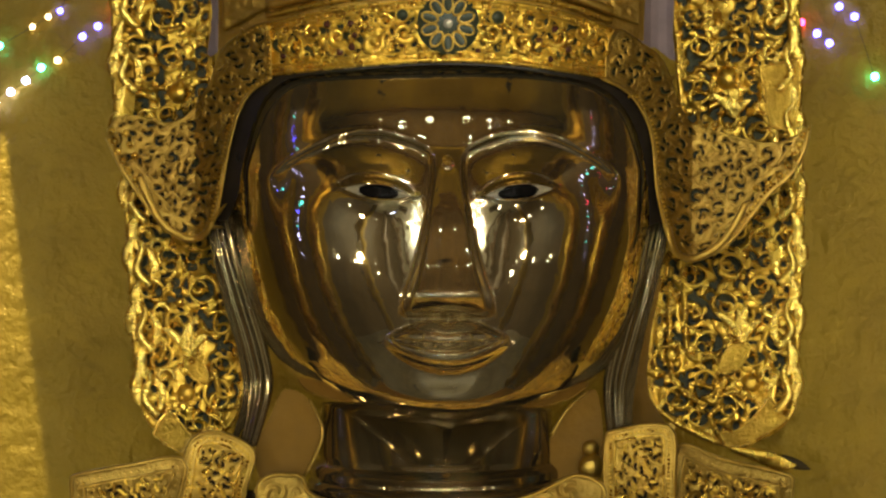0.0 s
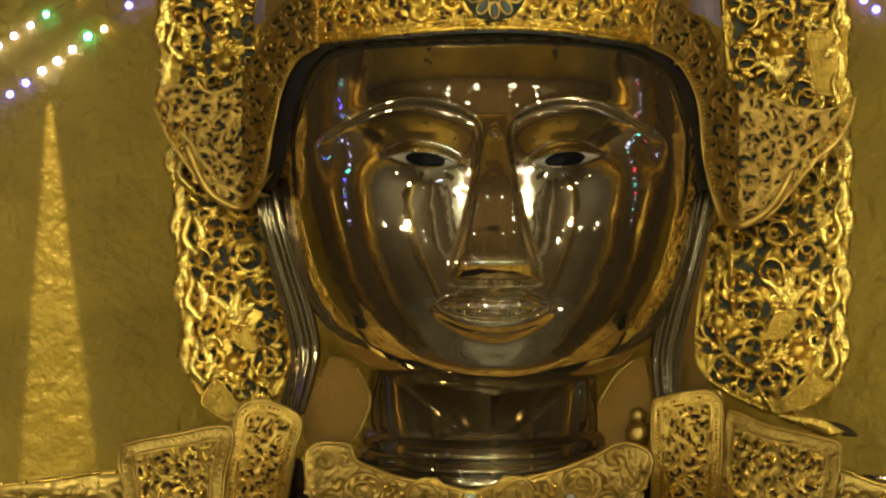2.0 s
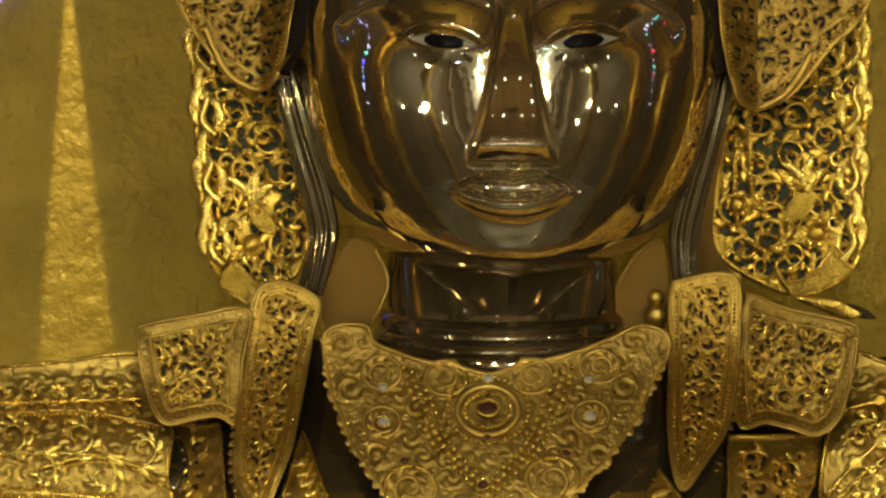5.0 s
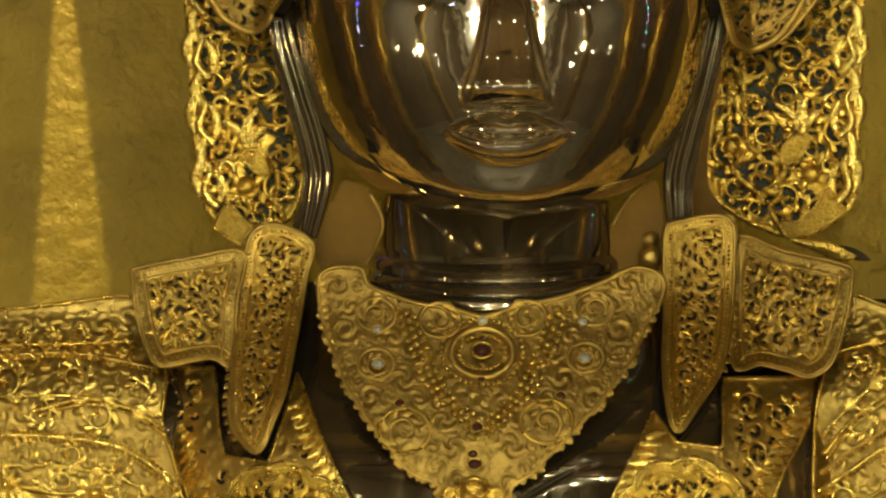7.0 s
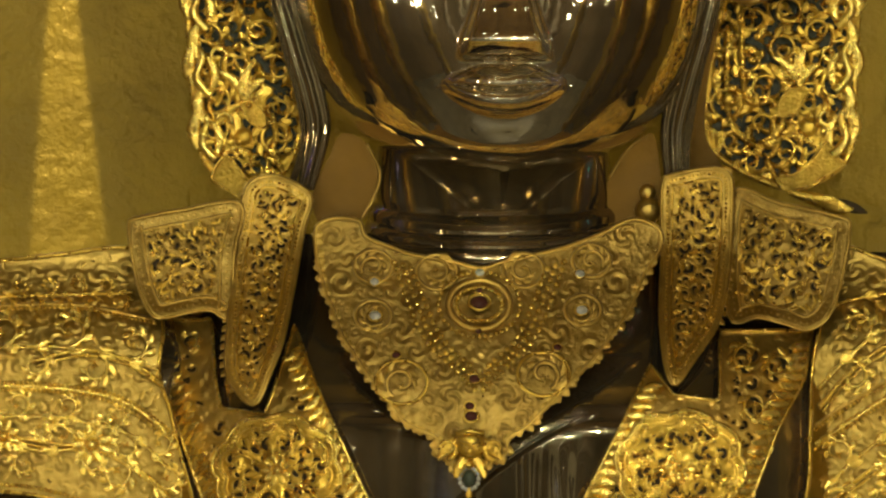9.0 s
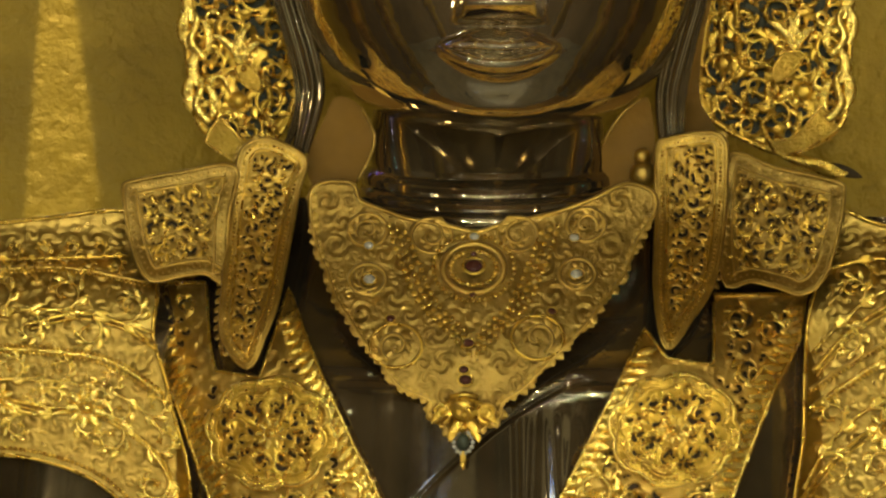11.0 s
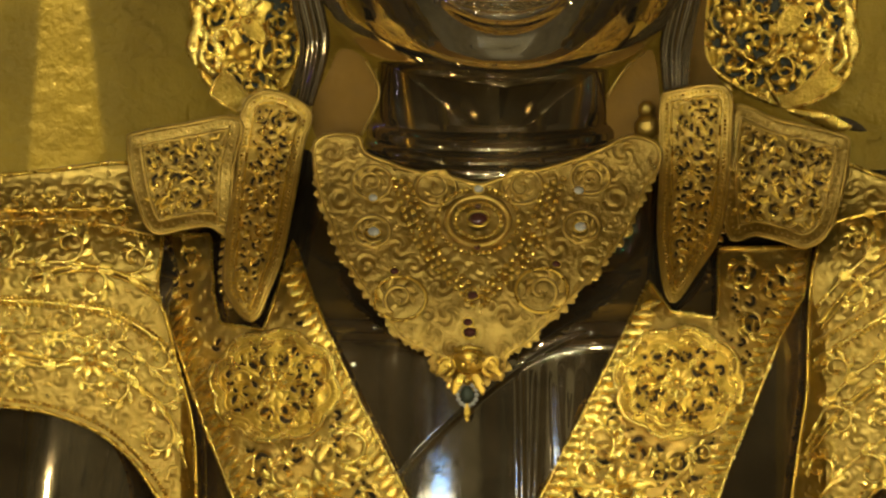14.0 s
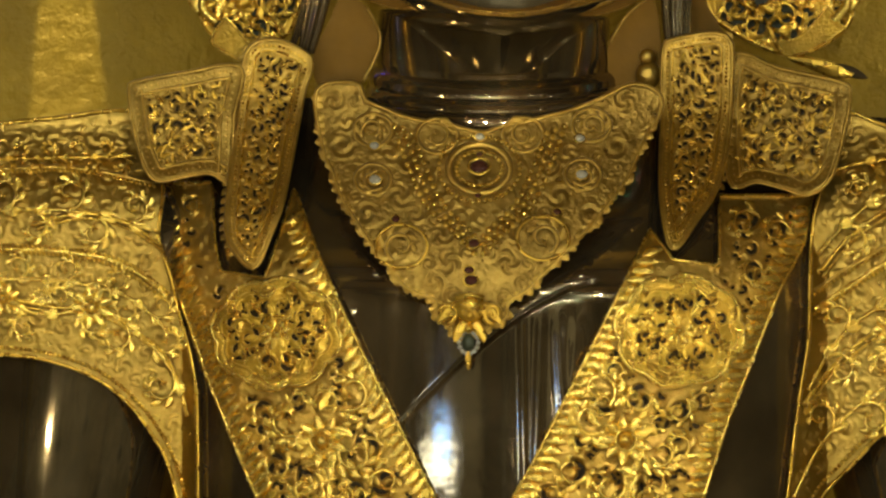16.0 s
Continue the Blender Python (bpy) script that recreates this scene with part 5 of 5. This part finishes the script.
# sleeves
SLEEVE_L = shift([(-220, 262), (-110, 235), (0, 222), (100, 212), (235, 200), (262, 260), (290, 330), (282, 420), (300, 480), (320, 560), (345, 660), (352, 780), (350, 1000), (330, 930), (300, 822), (275, 776), (235, 722), (180, 677), (110, 648), (30, 633), (-110, 628), (-220, 628)], *B)
SLEEVE_R = shift([(1436, 400), (1450, 330), (1470, 200), (1568, 222), (1680, 250), (1780, 290), (1780, 640), (1680, 690), (1568, 760), (1510, 818), (1450, 884), (1410, 990), (1385, 1000), (1400, 820), (1415, 700), (1430, 600), (1432, 500)], *B)
for poly, seed in ((SLEEVE_L, 71), (SLEEVE_R, 72)):
    sl = thing("sleeve_cover", "chased sheet gold sleeve cover with flower scrolls and beaded seams", "ornament", group="sleeve covers")
    line = smooth(poly, 4)
    rim("hem", line, sleeve_d, GOLD, sl, 3.5, 2, 10)
    if seed == 71:
        seams = [shift([(-220, 312), (0, 308), (130, 305), (275, 332)], *B), shift([(-220, 442), (0, 437), (150, 447), (230, 470), (300, 520)], *B), shift([(-220, 455), (0, 450), (145, 460), (222, 483), (296, 534)], *B)]
        hem = shift([(-220, 614), (-110, 614), (30, 620), (110, 634), (185, 664), (245, 712), (286, 766), (312, 815), (340, 910)], *B)
        stems = [shift([(-60, 520), (30, 535), (110, 548), (165, 548), (230, 580), (300, 640), (330, 720)], *B), shift([(60, 400), (150, 380), (230, 400), (290, 440)], *B)]
        flowers = [(64, 1240, 36), (-95, 1225, 30)]
        runs = [([(-220, 290), (0, 285), (240, 278)], 15), ([(-220, 380), (0, 375), (150, 378), (285, 415)], 32), ([(-220, 500), (0, 497), (120, 502), (230, 530), (300, 590)], 24), ([(165, 548), (230, 580), (300, 650), (335, 740)], 30), ([(165, 548), (80, 560), (0, 545), (-120, 550)], 28)]
    else:
        seams = [shift([(1440, 520), (1500, 480), (1568, 440), (1700, 380)], *B), shift([(1440, 555), (1500, 515), (1568, 472), (1700, 412)], *B)]
        hem = shift([(1395, 990), (1436, 880), (1500, 806), (1560, 750), (1680, 676), (1780, 626)], *B)
        stems = [shift([(1420, 720), (1470, 650), (1540, 590), (1620, 540)], *B), shift([(1450, 480), (1500, 420), (1568, 370), (1660, 330)], *B)]
        flowers = [(1475, 1275, 34)]
        runs = [([(1445, 450), (1500, 390), (1568, 340), (1700, 290)], 32), ([(1430, 690), (1475, 610), (1540, 550), (1660, 490)], 32), ([(1405, 880), (1450, 790), (1520, 715), (1640, 640)], 34), ([(1470, 300), (1568, 280), (1700, 300)], 26)]
    for q in seams:
        beading("bead_seam", smooth(q, 6, False), sleeve_d, GOLD, sl, 8, 3.6, 3.5, False)
    beading("bead_hem", smooth(hem, 6, False), sleeve_d, GOLD, sl, 8.5, 4, 3, False)
    rim("seam", shift(smooth(seams[1], 6, False), 0, 6.5 if seed == 71 else -8), sleeve_d, BRIGHT, sl, 5.5, 1, 10, False, "smooth raised gold moulding")
    rim("seam", shift(smooth(seams[0], 6, False), 0, -6), sleeve_d, DULL, sl, 4, 0, 12, False)
    for q in stems:
        m = Metal(sleeve_d)
        m.tube(smooth(q, 8, False), 5, 5, 6, 0.7)
        m.tube(shift(smooth(q, 8, False), 3, 10), 3, 5, 6, 0.7)
        part("stem", m.mesh("stem", GOLD), sl)
    for u, v, r in flowers:
        m = Metal(sleeve_d)
        m.flower(u, v, r * 1.05, 9, 9, 12)
        part("flower_boss", m.mesh("flower_boss", BRIGHT), sl)
    work = packed(inset(line, 16), 20, 7, seed, 5500, avoid=[(u, v, r * 1.1) for u, v, r in flowers], margin=0.9)
    chased("sheet", line, sleeve_d, CHASED, sl, work, 2.6, 4.2, 5, -5, None, edge=6, seed=seed, label="chased sheet gold", spin=1.1, rings=0.3)
    sprinkle(inset(line, 14), sleeve_d, DULL, sl, 190, 14, 1.5, seed, 4)
    for q, r in runs:
        vine(shift(q, *B), r, sleeve_d, GOLD if q[0][1] < 330 else BRIGHT, sl, line, 5, 1, 4.2, 9)

# ---- lights of the shrine ----
BULB = {}
for name, colour, strength in (("blue", (0.06, 0.06, 1.0), 32), ("white", (0.4, 0.42, 1.0), 30), ("cyan", (0.08, 0.8, 0.9), 22), ("red", (1.0, 0.04, 0.14), 14), ("amber", (1.0, 0.75, 0.4), 5)):
    BULB[name] = glowing(name + "_led", colour, strength)


def led_string(points, colours, r, label, hook=None):
    string = thing("led_string", label, "string lights")
    wire = bpy.data.curves.new("wire", "CURVE")
    wire.dimensions, wire.bevel_depth = "3D", 0.0005
    s = wire.splines.new("POLY")
    run = list(points) + ([hook] if hook else [])
    s.points.add(len(run) - 1)
    for p, q in zip(s.points, run):
        p.co = (*q, 1)
    wire.materials.append(IRON)
    part("wire", wire, string)
    for k, q in enumerate(points):
        bm = bmesh.new()
        bmesh.ops.create_icosphere(bm, subdivisions=2, radius=r)
        bmesh.ops.translate(bm, verts=bm.verts, vec=q)
        me = bpy.data.meshes.new("bulb")
        bm.to_mesh(me)
        bm.free()
        me.materials.append(BULB[colours[k % len(colours)]])
        part("bulb", me, string)
    return string


WALL_D = -WALL_Y * 1000 + 12
led_string([at(u, v, WALL_D) for u, v in ((-122, 262), (-95, 242), (-67, 222), (-39, 202), (-10, 181), (17, 163), (44, 143), (71, 120), (100, 107), (144, 65), (171, 47), (205, 22))], ["blue", "blue", "blue", "blue", "white", "white", "white", "cyan", "amber", "blue", "blue", "red"], 0.0072, "string of small coloured lights on the gold wall")
led_string([at(u, v, WALL_D) for u, v in ((-116, 155), (-88, 136), (-60, 119), (-31, 100), (-3, 81), (55, 48), (83, 30), (104, 20), (130, -40))], ["blue", "white", "white", "white", "cyan", "amber", "amber", "blue", "blue"], 0.0062, "string of small coloured lights on the gold wall")
led_string([at(u, v, WALL_D) for u, v in ((1400, -20), (1420, 40), (1448, 60), (1470, 77), (1488, 12), (1515, 30), (1550, 136), (1600, 180))], ["blue", "red", "blue", "blue", "blue", "blue", "cyan", "blue"], 0.0075, "string of small coloured lights on the gold wall")

for side in (-1, 1):
    led_string([(side * (1.95 + 0.01 * math.sin(k * 2.1)), -0.5, 2.5 + 0.1 * k) for k in range(13)], ["white", "cyan", "white", "red"] if side > 0 else ["white", "white", "blue", "cyan"], 0.009, "string of small coloured lights hung beside the image", (side * 1.95, -0.5, 5.6))
